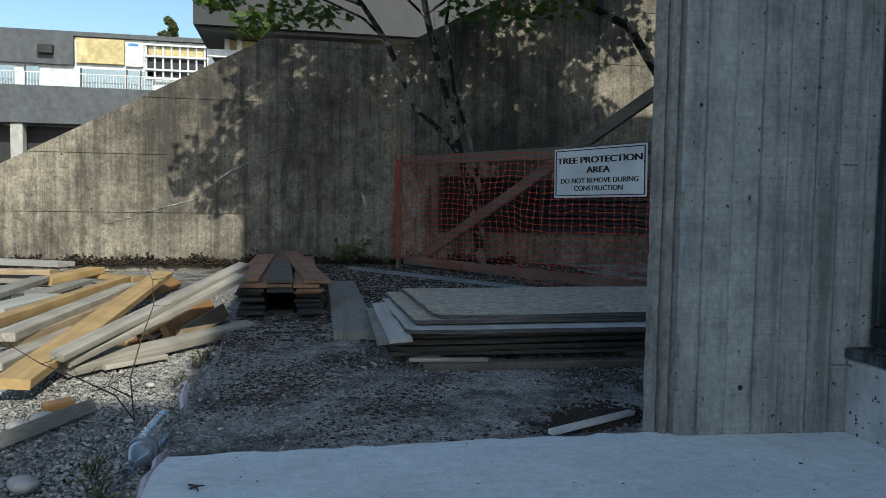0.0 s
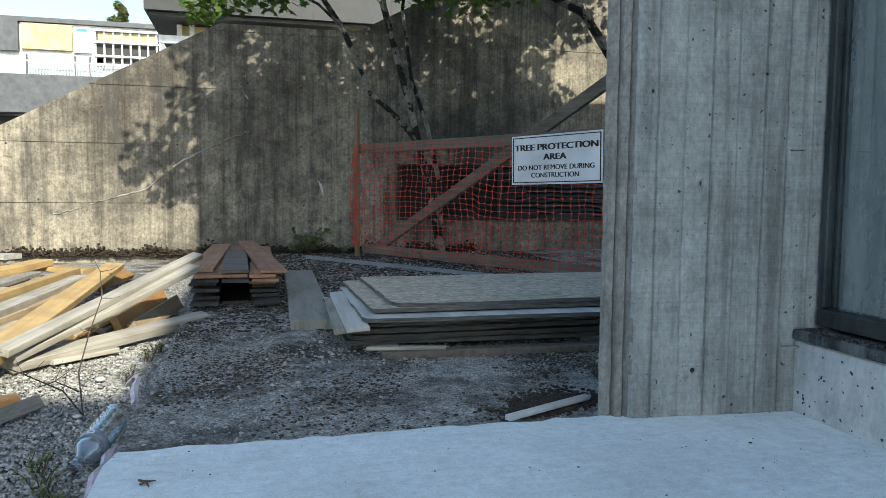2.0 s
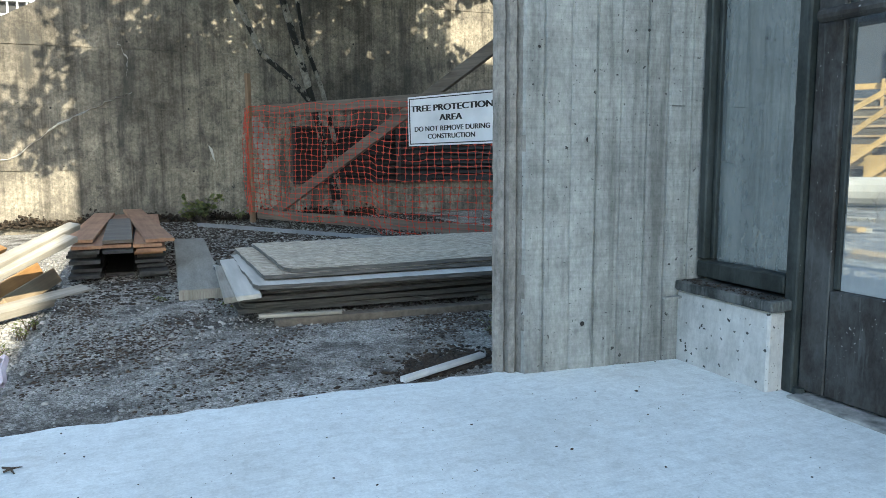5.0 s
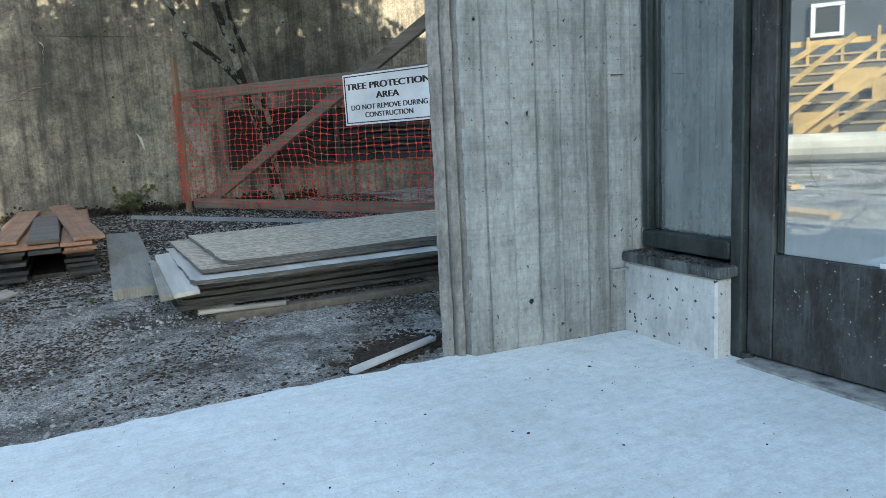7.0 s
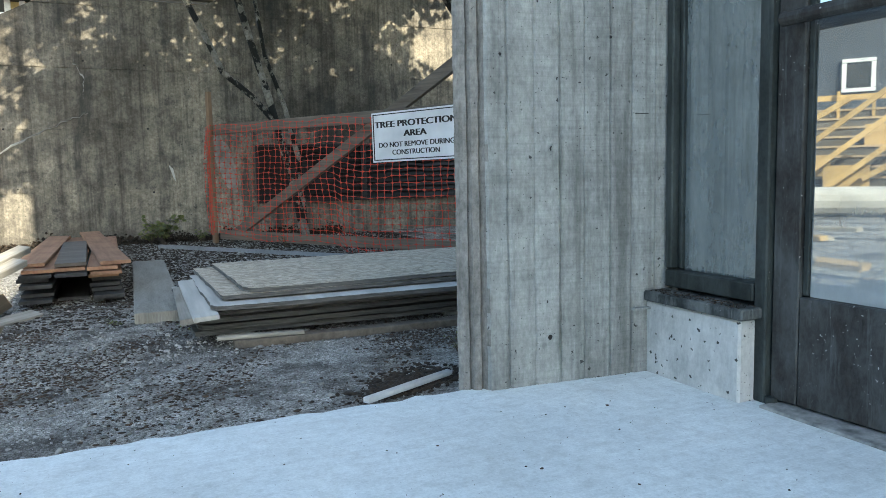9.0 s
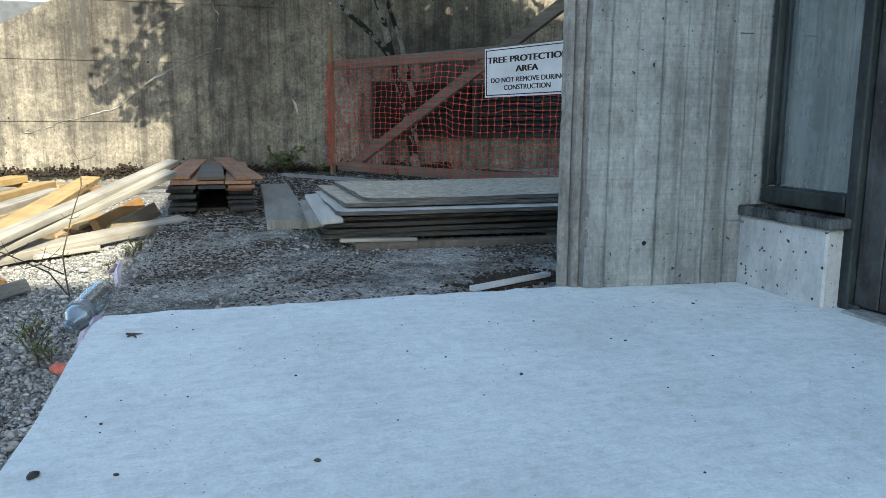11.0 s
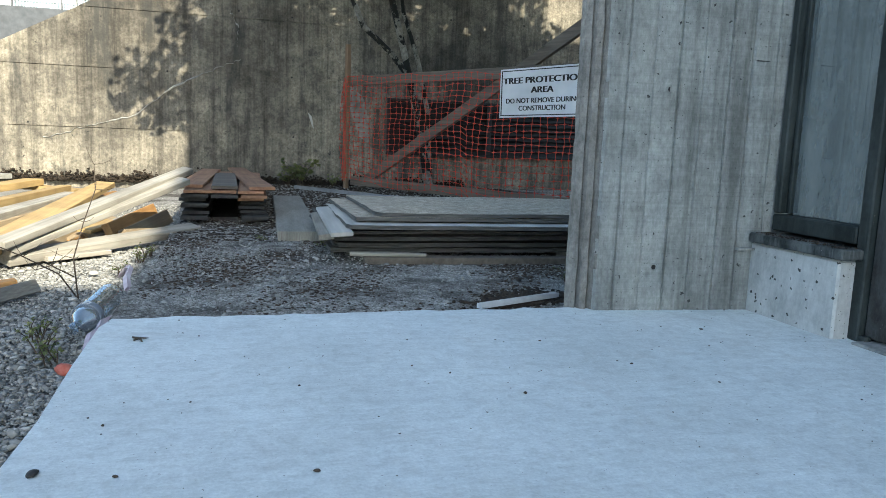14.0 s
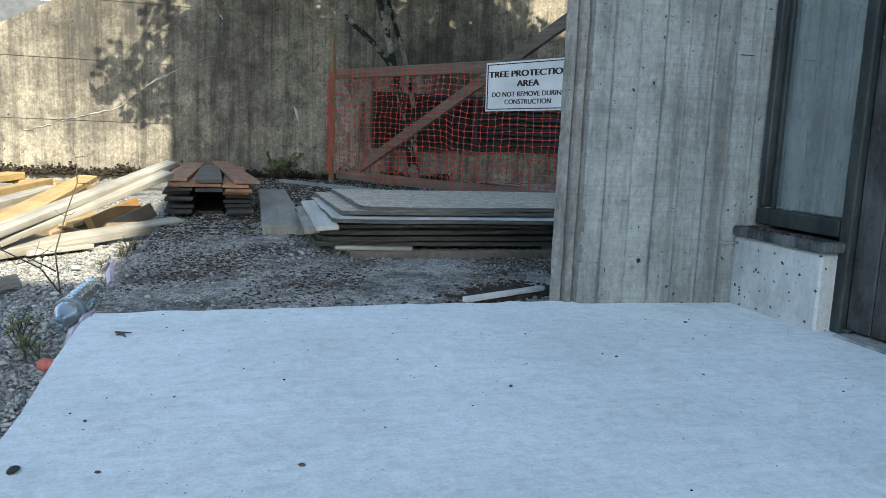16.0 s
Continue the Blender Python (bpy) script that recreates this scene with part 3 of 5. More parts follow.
# ---- louvred vent in the wall ----
def build_vent():
    x0, x1, z0, z1 = 1.58, 3.9, 0.34, 0.86
    y = WALL_Y - 0.02
    vent = thing("louvred_vent", "black louvred vent grille set low in the concrete wall", "vent")
    # flat black sheet in place of the shaded depth of the recess
    part("backing", box((x0, y, z0), (x1, y + 0.016, z1)), M_BLACK, vent)
    # added border strips; the recess has no frame, only a dark edge
    for lo, hi in (((x0 - 0.03, y - 0.03, z0 - 0.03), (x1 + 0.03, y + 0.016, z0)), ((x0 - 0.03, y - 0.03, z1), (x1 + 0.03, y + 0.016, z1 + 0.02)), ((x0 - 0.03, y - 0.03, z0), (x0, y + 0.016, z1))):
        part("frame", box(lo, hi, 0.004), M_DARKIN, vent)
    part("mullion", box((2.62, y - 0.05, z0), (2.67, y - 0.028, z1), 0.004), M_DARKIN, vent)
    n = 10
    for k in range(n):
        z = z0 + (k + 0.5) * (z1 - z0) / n
        bm = bmesh.new()
        prev = None
        for j in range(49):
            x = x0 + (x1 - x0) * j / 48
            w = 0.006 * math.sin(x * 19 + k * 0.6) + 0.005 * math.sin(x * 7 + k)
            cur = [bm.verts.new((x, y - 0.028 + w * 0.3, z - 0.022 + w)), bm.verts.new((x, y - 0.004, z + 0.018 + w)), bm.verts.new((x, y - 0.002, z + 0.013 + w)), bm.verts.new((x, y - 0.026, z - 0.027 + w))]
            if prev:
                for a in range(4):
                    bm.faces.new((prev[a], prev[(a + 1) % 4], cur[(a + 1) % 4], cur[a]))
            prev = cur
        part("slat", bm, M_BLACK, vent)


build_vent()


# ---- the building beside the slab ----


def build_column():
    """Board-formed pier: a front of narrow boards of uneven depth and a chamfered edge."""
    edges = [1.60, 1.526, 1.455, 1.377, 1.300, 1.228, 1.149, 1.09]
    line = []
    for k, (a, b) in enumerate(zip(edges, edges[1:])):
        base = lambda x: 1.745 - (x - 1.09) / 0.51 * 0.045
        d0, d1 = ((0.0, 0.002), (0.004, 0.001), (-0.001, 0.003), (0.003, 0.001), (-0.002, 0.003), (0.004, 0.0), (0.001, 0.002))[k]
        g = (0.003, 0.005, 0.006, 0.004, 0.006, 0.003, 0.005)[k]
        line += [(a - 0.001, base(a) + d0 + 0.001), (a - 0.0025, base(a) + d0 + g), (a - 0.005, base(a) + d0 + g * 0.5), (a - 0.011, base(a) + d0)]
        line += [(a + (b - a) * t, base(a + (b - a) * t) + d0 + (d1 - d0) * t) for t in (0.35, 0.65)]
        line += [(b + 0.002, base(b) + d1)]
    line += [(1.086, 1.756), (1.080, 1.776), (1.072, 1.766), (1.055, 1.771), (1.050, 1.790), (1.045, 1.780), (1.03, 1.790), (1.022, 1.804)]
    back = [(1.30, 2.15), (1.66, 2.15)]
    start = [(1.66, 1.70)]
    pts = start + line + back
    zs = [-0.1 + 0.022 * k for k in range(75)] + [1.55 + 0.25 * k for k in range(1, 16)]
    bm = bmesh.new()
    rings = []
    for j, z in enumerate(zs):
        ring = []
        for i, (x, y) in enumerate(pts):
            w = 0.0016 * noise.noise((x * 9, z * 3.0, 0.0)) + 0.0012 * noise.noise((i * 3.1, z * 14, 4.0))
            g = 0.0025 * noise.noise((x * 50, z * 31, 9.0)) + 0.002 * noise.noise((x * 90, z * 9, 2.0)) if x < 1.10 and i > 1 else 0.0
            ring.append(bm.verts.new((x + w + g, y + w - abs(g), z)))
        rings.append(ring)
    k = len(pts)
    for r, q in zip(rings, rings[1:]):
        for a in range(k):
            b = (a + 1) % k
            bm.faces.new((r[a], r[b], q[b], q[a]))
    bm.faces.new(rings[-1])
    bmesh.ops.recalc_face_normals(bm, faces=bm.faces)
    col = thing("concrete_pier", "grey board-formed concrete pier with air holes and form tie holes", "pier", kind="structure")
    # the rough left chamfer gets a darker concrete than the front
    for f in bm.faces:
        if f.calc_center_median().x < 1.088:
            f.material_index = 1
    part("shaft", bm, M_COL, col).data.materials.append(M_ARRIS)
    for x, z in ((1.272, 0.635), (1.264, 0.128), (1.126, 0.875), (1.45, 0.93)):
        y = 1.745 - (x - 1.09) / 0.51 * 0.045 - 0.0015
        bm = bmesh.new()
        r = 0.010 if x in (1.272, 1.264) else 0.006
        rings = []
        for rr, dy in ((r * 1.35, 0.001), (r, -0.0015), (r * 0.7, 0.0008)):
            rings.append([bm.verts.new((x + rr * math.cos(t) * (1 + 0.1 * math.sin(3 * t)), y + dy, z + rr * math.sin(t))) for t in (math.pi * 2 * s / 12 for s in range(12))])
        for a, b in zip(rings, rings[1:]):
            for s in range(12):
                bm.faces.new((a[s], a[(s + 1) % 12], b[(s + 1) % 12], b[s]))
        part("tie_hole_rim", bm, M_COL, col)
        bm = bmesh.new()
        bmesh.ops.create_circle(bm, cap_ends=True, radius=r * 0.72, segments=12, matrix=Matrix.Translation((x, y + 0.0007, z)) @ Matrix.Rotation(math.pi / 2, 4, "X"))
        part("tie_hole", bm, M_BLACK, col)
    part("form_joint", box((1.53, 1.7035, 0.7275), (1.59, 1.712, 0.7300)), M_DARKIN, col)


build_column()
ROOF_Z = 5.2
FX = 1.66   # plane of the glazing


def build_shopfront():
    body = thing("building_wall", "plain grey concrete side of the building beside the slab, with unseen parts added for shade", "building", kind="structure")
    part("wall", box((FX + 0.6, -12.0, -0.1), (9.0, 2.15, ROOF_Z)), M_COL, body)
    part("wall", box((FX + 0.02, -12.0, 2.35), (FX + 0.58, 2.13, ROOF_Z - 0.01)), M_COL, body)
    part("wall", box((FX + 0.02, -12.0, -0.1), (FX + 0.58, 0.12, 2.34)), M_COL, body)
    # unseen taller block, added to keep the near gravel in shadow
    part("wall", box((FX + 0.021, -15.0, ROOF_Z + 0.01), (9.0, -7.0, 6.5)), M_COL, body)
    part("wall", box((FX + 0.021, -15.0, -0.1), (9.0, -12.01, ROOF_Z)), M_COL, body)
    # unseen overhang, added to shift the roof's shadow edge on the ground
    part("added_shade_fascia", box((1.60, -12.0, 4.75), (FX + 0.018, 0.4, ROOF_Z - 0.012)), M_COL, body)
    # low curb below the window
    curb = solid("curb", box((1.572, 1.366, -0.05), (1.70, 1.712, 0.205), 0.006), M_CURB, "pale pitted concrete curb below the window", "curb", kind="structure")
    bm = bmesh.new()
    add_box(bm, (1.515, 1.688, 0.183), (1.574, 1.706, 0.189), 0.0, Matrix.Identity(4))
    part("mortar_lip", bm, M_COL, curb, "thin lip of hardened mortar")
    win = thing("window_1", "dark metal framed side window with dusty reflecting glass", "window", kind="structure")
    part("window_sill", box((1.556, 1.345, 0.208), (1.69, 1.702, 0.236), 0.004), M_SILL, win, "dark metal sill with grit on it")
    part("window_frame", box((1.622, 1.375, 0.245), (1.69, 1.690, 0.292), 0.004), M_FRAME, win)
    part("window_frame", box((1.626, 1.668, 0.296), (1.70, 1.694, 2.34), 0.004), M_FRAME, win)
    part("glazing_bead", box((1.648, 1.652, 0.296), (1.70, 1.667, 2.34), 0.003), M_FRAME, win)
    part("mullion", box((1.622, 1.335, 0.0), (1.72, 1.372, 2.34), 0.004), M_FRAME, win)
    part("pane", box((FX, 1.373, 0.293), (FX + 0.008, 1.651, 2.33)), M_GLASS2, win)
    part("window_frame", box((1.70, 1.373, 0.0), (1.76, 1.72, 0.29)), M_FRAME, win)
    door = thing("door_1", "dark bronze glazed entrance door with a scuffed kick panel", "door", kind="structure")
    part("hinge_stile", box((1.64, 1.262, 0.012), (1.69, 1.333, 2.30), 0.003), M_DOOR, door)
    part("glazing_bead", box((1.652, 1.247, 0.275), (1.69, 1.261, 2.22), 0.002), M_FRAME, door)
    part("lock_stile", box((1.64, 0.30, 0.012), (1.69, 0.38, 2.30), 0.003), M_DOOR, door)
    part("kick_panel", box((1.642, 0.381, 0.012), (1.688, 1.261, 0.272), 0.003), M_DOOR, door, "dark scuffed kick panel with paint specks")
    part("top_rail", box((1.642, 0.381, 2.22), (1.688, 1.261, 2.30), 0.003), M_DOOR, door)
    part("pane", box((FX, 0.381, 0.273), (FX + 0.008, 1.246, 2.219)), M_GLASS, door)
    bm = bmesh.new()
    tube(bm, [(1.60, 1.29, 0.905), (1.598, 1.0, 0.905), (1.598, 0.36, 0.905)], [0.017] * 3, 12)
    bar = part("push_bar", bm, M_DOOR, door, "dark round push bar")
    bm = bmesh.new()
    tube(bm, [(1.60, 1.275, 0.905), (1.645, 1.275, 0.905)], [0.011] * 2, 8)
    part("bracket", bm, M_DOOR, bar)
    bm = bmesh.new()
    tube(bm, [(1.635, 1.325, 0.002), (1.635, 1.325, 0.018)], [0.016, 0.014], 12)
    part("pivot", bm, M_FRAME, door, "small round pivot cap")
    bm = box((1.588, 0.2, -0.02), (1.67, 1.318, 0.007), 0.002)
    solid("threshold", bm, M_THRESH, "dirty thin concrete threshold strip before the door", "threshold", kind="structure")
    part("label_strip", box((1.6525, 0.985, 0.2725), (1.6545, 1.015, 0.2825)), M_SIGN, door, "small white label on the glazing bead")
    hinge = Vector((1.665, 1.33, 0))
    door.matrix_world = Matrix.Translation(hinge) @ Matrix.Rotation(radians(2.5), 4, "Z") @ Matrix.Translation(-hinge)
    jamb = solid("door_frame", box((1.645, 0.13, -0.05), (1.70, 0.297, 2.34), 0.003), M_FRAME, "dark metal door jamb", "door frame", kind="structure")
    # added backing; its near-black colour stands in for the unlit room
    inner = solid("dark_room_backing", box((2.05, 0.14, -0.05), (2.1, 2.1, 2.34)), M_DARKIN, "added near-black backing standing in for the unlit room behind the door", "wall", kind="structure")


build_shopfront()


# ---- things on the pavement ----
def board(name, length, width, thick, mat, label, category, group, at, bevel=0.003, twist=0.0):
    """A sawn board along y, its grain and ends a little uneven."""
    bm = bmesh.new()
    seg = 6
    rings = []
    for k in range(seg + 1):
        t = k / seg
        y = (t - 0.5) * length
        a = twist * (t - 0.5)
        c, s = math.cos(a), math.sin(a)
        ring = []
        w, h, b = width / 2, thick / 2, bevel
        for x, z in ((-w + b, -h), (w - b, -h), (w, -h + b), (w, h - b), (w - b, h), (-w + b, h), (-w, h - b), (-w, -h + b)):
            ring.append(bm.verts.new((x * c - z * s, y, x * s + z * c)))
        rings.append(ring)
    for r, q in zip(rings, rings[1:]):
        for i in range(8):
            bm.faces.new((r[i], r[(i + 1) % 8], q[(i + 1) % 8], q[i]))
    bm.faces.new(rings[-1])
    bm.faces.new(list(reversed(rings[0])))
    bmesh.ops.recalc_face_normals(bm, faces=bm.faces)
    return solid(name, bm, mat, label, category, group, at=at)


def between(p, q, roll=0.0):
    """A pose with y along p to q, at their middle."""
    p, q = Vector(p), Vector(q)
    y = (q - p).normalized()
    x = y.cross(Vector((0, 0, 1))).normalized()
    z = x.cross(y)
    m = Matrix((x, y, z)).transposed().to_4x4()
    m.translation = (p + q) / 2
    return m @ Matrix.Rotation(radians(roll), 4, "Y"), (q - p).length


def build_decking():
    rng = random.Random(8)
    w, th = 0.138, 0.0165
    layers = 8
    for k in range(layers):
        for c in range(3):
            if c == 1 and 1 <= k <= 5:
                continue
            x = -0.19 + 0.07 + c * 0.147 + rng.uniform(-0.012, 0.012)
            y0 = 4.03 + rng.uniform(-0.10, 0.10)
            y1 = 6.1 + rng.uniform(-0.1, 0.1)
            z = PAVE_Z + 0.012 + k * 0.0225
            at = pose(x, (y0 + y1) / 2, z, 0, 0, rng.uniform(-0.9, 0.9))
            # layers below the top one take the shade-darkened colour
            board("deck_board", y1 - y0, w, th, M_DECK if k >= layers - 1 or rng.random() < 0.05 else M_DECKG, "decking board in a stack on the pavement, brown on top, shade-darkened below", "board", "stacked decking boards", at, 0.002)
    z = PAVE_Z + 0.012 + layers * 0.0225
    for x, y0, y1, a, mat in ((-0.135, 4.10, 6.0, -1.5, M_DECK), (0.015, 4.02, 5.4, 0.8, M_FENCEW), (0.15, 4.0, 6.35, 3.6, M_DECK)):
        board("deck_board", y1 - y0, w, th, mat, "loose brown decking board on top of the stack", "board", "stacked decking boards", pose(x, (y0 + y1) / 2, z, 0, 0, a), 0.002)


build_decking()
board("plank", 2.1, 0.198, 0.045, M_PLANK, "thick grey plank lying flat on the pavement", "plank", "", pose(0.405, 4.36, PAVE_Z + 0.022, 0, 0, -1.8), 0.004)


def sheet_board(x0, y0, length, depth, z, thick, rz, mat, label, bite=0.0, warp=0.003):
    """A battered sheet: ragged edges that have swollen and split into two plies; bite: how far a corner is broken off."""
    rng = random.Random(int(z * 1e4))
    nx, ny = 48, 16
    bm = bmesh.new()
    low, high = {}, {}
    for i in range(nx + 1):
        for j in range(ny + 1):
            x, y = length * i / nx, depth * j / ny
            if j == 0:
                y += rng.uniform(-0.004, 0.004) + 0.005 * noise.noise((x * 6, z * 90, 1.0))
            if i == 0:
                x += rng.uniform(-0.003, 0.003) + 0.004 * noise.noise((y * 7, z * 90, 5.0))
            cut = max(0.0, bite - x - y * 0.7)
            x, y = x + cut * 0.5, y + cut * 0.35
            sag = warp * noise.noise((x * 1.6, y * 1.6, z * 70)) * 1.6
            low[i, j] = bm.verts.new((x, y, sag))
            high[i, j] = bm.verts.new((x, y + (0.002 if j == 0 else 0), sag + thick))
    for i in range(nx):
        for j in range(ny):
            bm.faces.new((low[i, j], low[i, j + 1], low[i + 1, j + 1], low[i + 1, j]))
            bm.faces.new((high[i, j], high[i + 1, j], high[i + 1, j + 1], high[i, j + 1]))
    rim = [(i, 0) for i in range(nx)] + [(nx, j) for j in range(ny)] + [(i, ny) for i in range(nx, 0, -1)] + [(0, j) for j in range(ny, 0, -1)]
    mid = {}
    for key in rim:
        a, b = low[key].co, high[key].co
        c = (a + b) / 2
        inn = Vector((length / 2, depth / 2, 0)) - Vector((c.x, c.y, 0))
        mid[key] = bm.verts.new(c + inn.normalized() * rng.uniform(0.0, 0.006))
    for a, b in zip(rim, rim[1:] + rim[:1]):
        for f in (bm.faces.new((low[a], low[b], mid[b], mid[a])), bm.faces.new((mid[a], mid[b], high[b], high[a]))):
            f.material_index = 1
    bmesh.ops.recalc_face_normals(bm, faces=bm.faces)
    ob = solid("board_sheet", bm, mat, label, "board", "stack of sheets", at=pose(x0, y0, z, 0, 0, rz))
    # rim faces take the dark streaked edge colour
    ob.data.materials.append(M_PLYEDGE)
    return ob


def build_sheets():
    z = PAVE_Z
    for x in (0.62, 1.5, 2.4):
        board("batten", 1.15, 0.09, 0.022, M_GREYWOOD, "grey batten under the stack of sheets", "batten", "stack of sheets", pose(x, 3.4, z + 0.011))
    z += 0.024
    grey, dark = "weathered grey plywood sheet in a stack on battens", "plywood sheet low in a stack, its colour darkened for shade"
    for x0, y0, t, rz, mat, lab, gap, bite in (
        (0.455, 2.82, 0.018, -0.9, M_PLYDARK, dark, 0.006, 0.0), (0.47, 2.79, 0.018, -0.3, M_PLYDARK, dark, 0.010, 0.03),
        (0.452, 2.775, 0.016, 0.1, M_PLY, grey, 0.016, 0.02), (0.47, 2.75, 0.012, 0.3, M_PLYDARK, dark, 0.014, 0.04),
        (0.508, 2.68, 0.016, -0.9, M_PLY, grey, 0.006, 0.03),
        (0.555, 2.775, 0.015, 0.2, M_OSB, "weathered strand board sheet near the top of the stack", 0.002, 0.0),
        (0.635, 2.785, 0.016, -0.2, M_OSB, "weathered strand board sheet on top of the stack", 0.0, 0.05)):
        sheet_board(x0, y0, 2.44, 0.92, z, t, rz, mat, lab, bite)
        z += t + gap
    board("plank_offcut", 0.82, 0.085, 0.016, M_PLY, "pale grey board end jutting from the stack of sheets", "board", "stack of sheets", between((0.482, 2.66, 0.100), (0.505, 3.46, 0.122), -4)[0], 0.002)
    board("plank_offcut", 0.72, 0.06, 0.022, M_GREYWOOD, "grey board end jutting from the stack of sheets", "board", "stack of sheets", between((0.435, 2.77, 0.075), (0.47, 3.47, 0.09), -6)[0], 0.002)
    board("batten", 0.30, 0.03, 0.014, M_GREYWOOD, "short grey lath beside the stack of sheets", "batten", "", between((0.527, 2.70, PAVE_Z + 0.036), (0.808, 2.66, PAVE_Z + 0.036))[0])
    board("beam", 1.3, 0.06, 0.028, M_FENCEW, "dark grey timber lying along the stack of sheets", "timber", "", between((0.574, 2.68, PAVE_Z + 0.014), (1.87, 2.63, PAVE_Z + 0.014))[0])
    # straw at the broken corner
    rng = random.Random(2)
    bm = bmesh.new()
    for k in range(26):
        p = Vector((0.73 + rng.uniform(-0.05, 0.08), 2.785, 0.118 + rng.uniform(-0.004, 0.004)))
        d = Vector((rng.uniform(-0.03, 0.03), rng.uniform(-0.04, -0.01), rng.uniform(-0.015, 0.012)))
        tube(bm, [p, p + d * 0.6, p + d + Vector((0, 0, -0.006))], [0.0012, 0.001, 0.0006], 4)
    tagged(solid("straw_tuft", bm, M_TAN, "tuft of splintered straw-coloured strands at the sheet's edge", "straw"), kind="stuff")


build_sheets()


def channel(name, p, q, w, h, mat, label):
    m, n = between(p, q)
    bm = bmesh.new()
    for lo, hi in (((-w / 2, -n / 2, -h / 2), (w / 2, n / 2, -h / 2 + 0.003)), ((-w / 2, -n / 2, -h / 2 + 0.004), (-w / 2 + 0.003, n / 2, h / 2)), ((w / 2 - 0.003, -n / 2, -h / 2 + 0.004), (w / 2, n / 2, h / 2)), ((-0.003, -n / 2, -h / 2 + 0.004), (0.0, n / 2, h / 2))):
        add_box(bm, lo, hi)
    return solid(name, bm, mat, label, "metal strip", at=m)


channel("metal_strip", (0.765, 1.815, 0.004), (1.08, 1.985, -0.004), 0.020, 0.014, M_ALU, "short white aluminium channel on the pavement by the pier")
channel("metal_strip", (0.60, 6.80, PAVE_Z + 0.016), (1.90, 4.93, PAVE_Z + 0.012), 0.03, 0.03, M_GALV, "long pale metal strip on the pavement before the fence")


# ---- tree protection fence ----
F0, F1 = Vector((1.09, 6.98, 0.0)), Vector((2.95, 3.55, 0.0))
FDIR = (F1 - F0).normalized()
FLEN = (F1 - F0).length
FNOR = Vector((FDIR.y, -FDIR.x, 0.0))
FROT = Matrix((FDIR, -FNOR, Vector((0, 0, 1)))).transposed().to_4x4()
FROT.translation = F0


def build_fence():
    fence = thing("tree_fence", "weathered timber fence hung with orange plastic safety netting", "fence", at=FROT)
    part("post", box((-0.02, -0.02, PAVE_Z), (0.02, 0.02, 1.33), 0.003), M_STAKE, fence, "thin leaning stake")
    part("post", box((FLEN - 0.05, -0.02, PAVE_Z), (FLEN, 0.02, 1.1), 0.003), M_FENCEW, fence)
    part("rail", box((-0.04, 0.021, 0.955), (FLEN, 0.06, 1.04), 0.003), M_FENCEW, fence)
    part("rail", box((0.04, 0.021, 0.02), (FLEN, 0.06, 0.10), 0.003), M_FENCEW, fence)
    bm = bmesh.new()
    a, b = Vector((0.12, 0.082, 0.03)), Vector((2.95, 0.082, 1.47))
    d = b - a
    m = Matrix.Translation((a + b) / 2) @ Matrix.Rotation(-math.atan2(d.z, d.x), 4, "Y")
    add_box(bm, (-d.length / 2, -0.019, -0.044), (d.length / 2, 0.019, 0.044), 0.003, m)
    part("brace", bm, M_FENCEW, fence, "long diagonal grey timber brace")
    # netting
    rng = random.Random(4)
    cols, rows = 54, 21
    top = lambda u: 1.025 + 0.012 * math.sin(u * 9) - 0.012 * u
    bot = lambda u: 0.075 - 0.03 * u + 0.018 * math.sin(u * 5 + 1) - (0.04 if u > 1.6 else 0)
    pts = {}
    for i in range(cols + 1):
        t = i / cols
        u = -0.02 + FLEN * (t * 0.97 + 0.03 * t * t) * 0.985
        lean = rng.uniform(-0.02, 0.02)
        for j in range(rows + 1):
            s = j / rows
            z = bot(u) + (top(u) - bot(u)) * s
            dy = -0.028 - 0.04 * math.sin(math.pi * s) * (0.5 + 0.5 * math.sin(u * 4.1 + s * 3)) + rng.uniform(-0.006, 0.006)
            du = 0.025 * noise.noise((u * 1.7, s * 3.0, 0.0)) + lean * (1 - s) + rng.uniform(-0.006, 0.006)
            dz = 0.028 * noise.noise((u * 2.1, s * 2.2, 7.0)) * math.sin(math.pi * min(1, s * 1.05)) + rng.uniform(-0.006, 0.006)
            pts[i, j] = Vector((u + du, dy, z + dz))
    bm = bmesh.new()

    def strand(p, q, w):
        d = (q - p).normalized()
        s = d.cross(Vector((0, 1, 0))).normalized()
        for y in (-0.0012, 0.0012):
            o = Vector((0, y, 0))
            line = [(0.0, 1.0), (0.14, 0.62), (0.26, 0.24), (0.74, 0.24), (0.86, 0.62), (1.0, 1.0)]
            va = [bm.verts.new(p.lerp(q, t) + s * w * k + o) for t, k in line] + [bm.verts.new(p.lerp(q, t) - s * w * k + o) for t, k in reversed(line)]
            bm.faces.new(va if y < 0 else list(reversed(va)))
    for i in range(cols + 1):
        for j in range(rows + 1):
            if i < cols:
                strand(pts[i, j], pts[i + 1, j], 0.0050)
            if j < rows:
                strand(pts[i, j], pts[i, j + 1], 0.0052)
    part("netting", bm, M_NET, fence, "orange plastic safety netting")
    # the net's end, gathered round the stake
    bm = bmesh.new()
    for k in range(5):
        a = rng.uniform(-0.03, 0.03)
        tube(bm, [(a + rng.uniform(-0.02, 0.02), -0.03 + rng.uniform(-0.012, 0.012), 0.06 + 0.095 * j) for j in range(11)], [0.0021] * 11, 4)
    part("gathered_netting", bm, M_NET, fence, "bunched end of the orange netting")


build_fence()


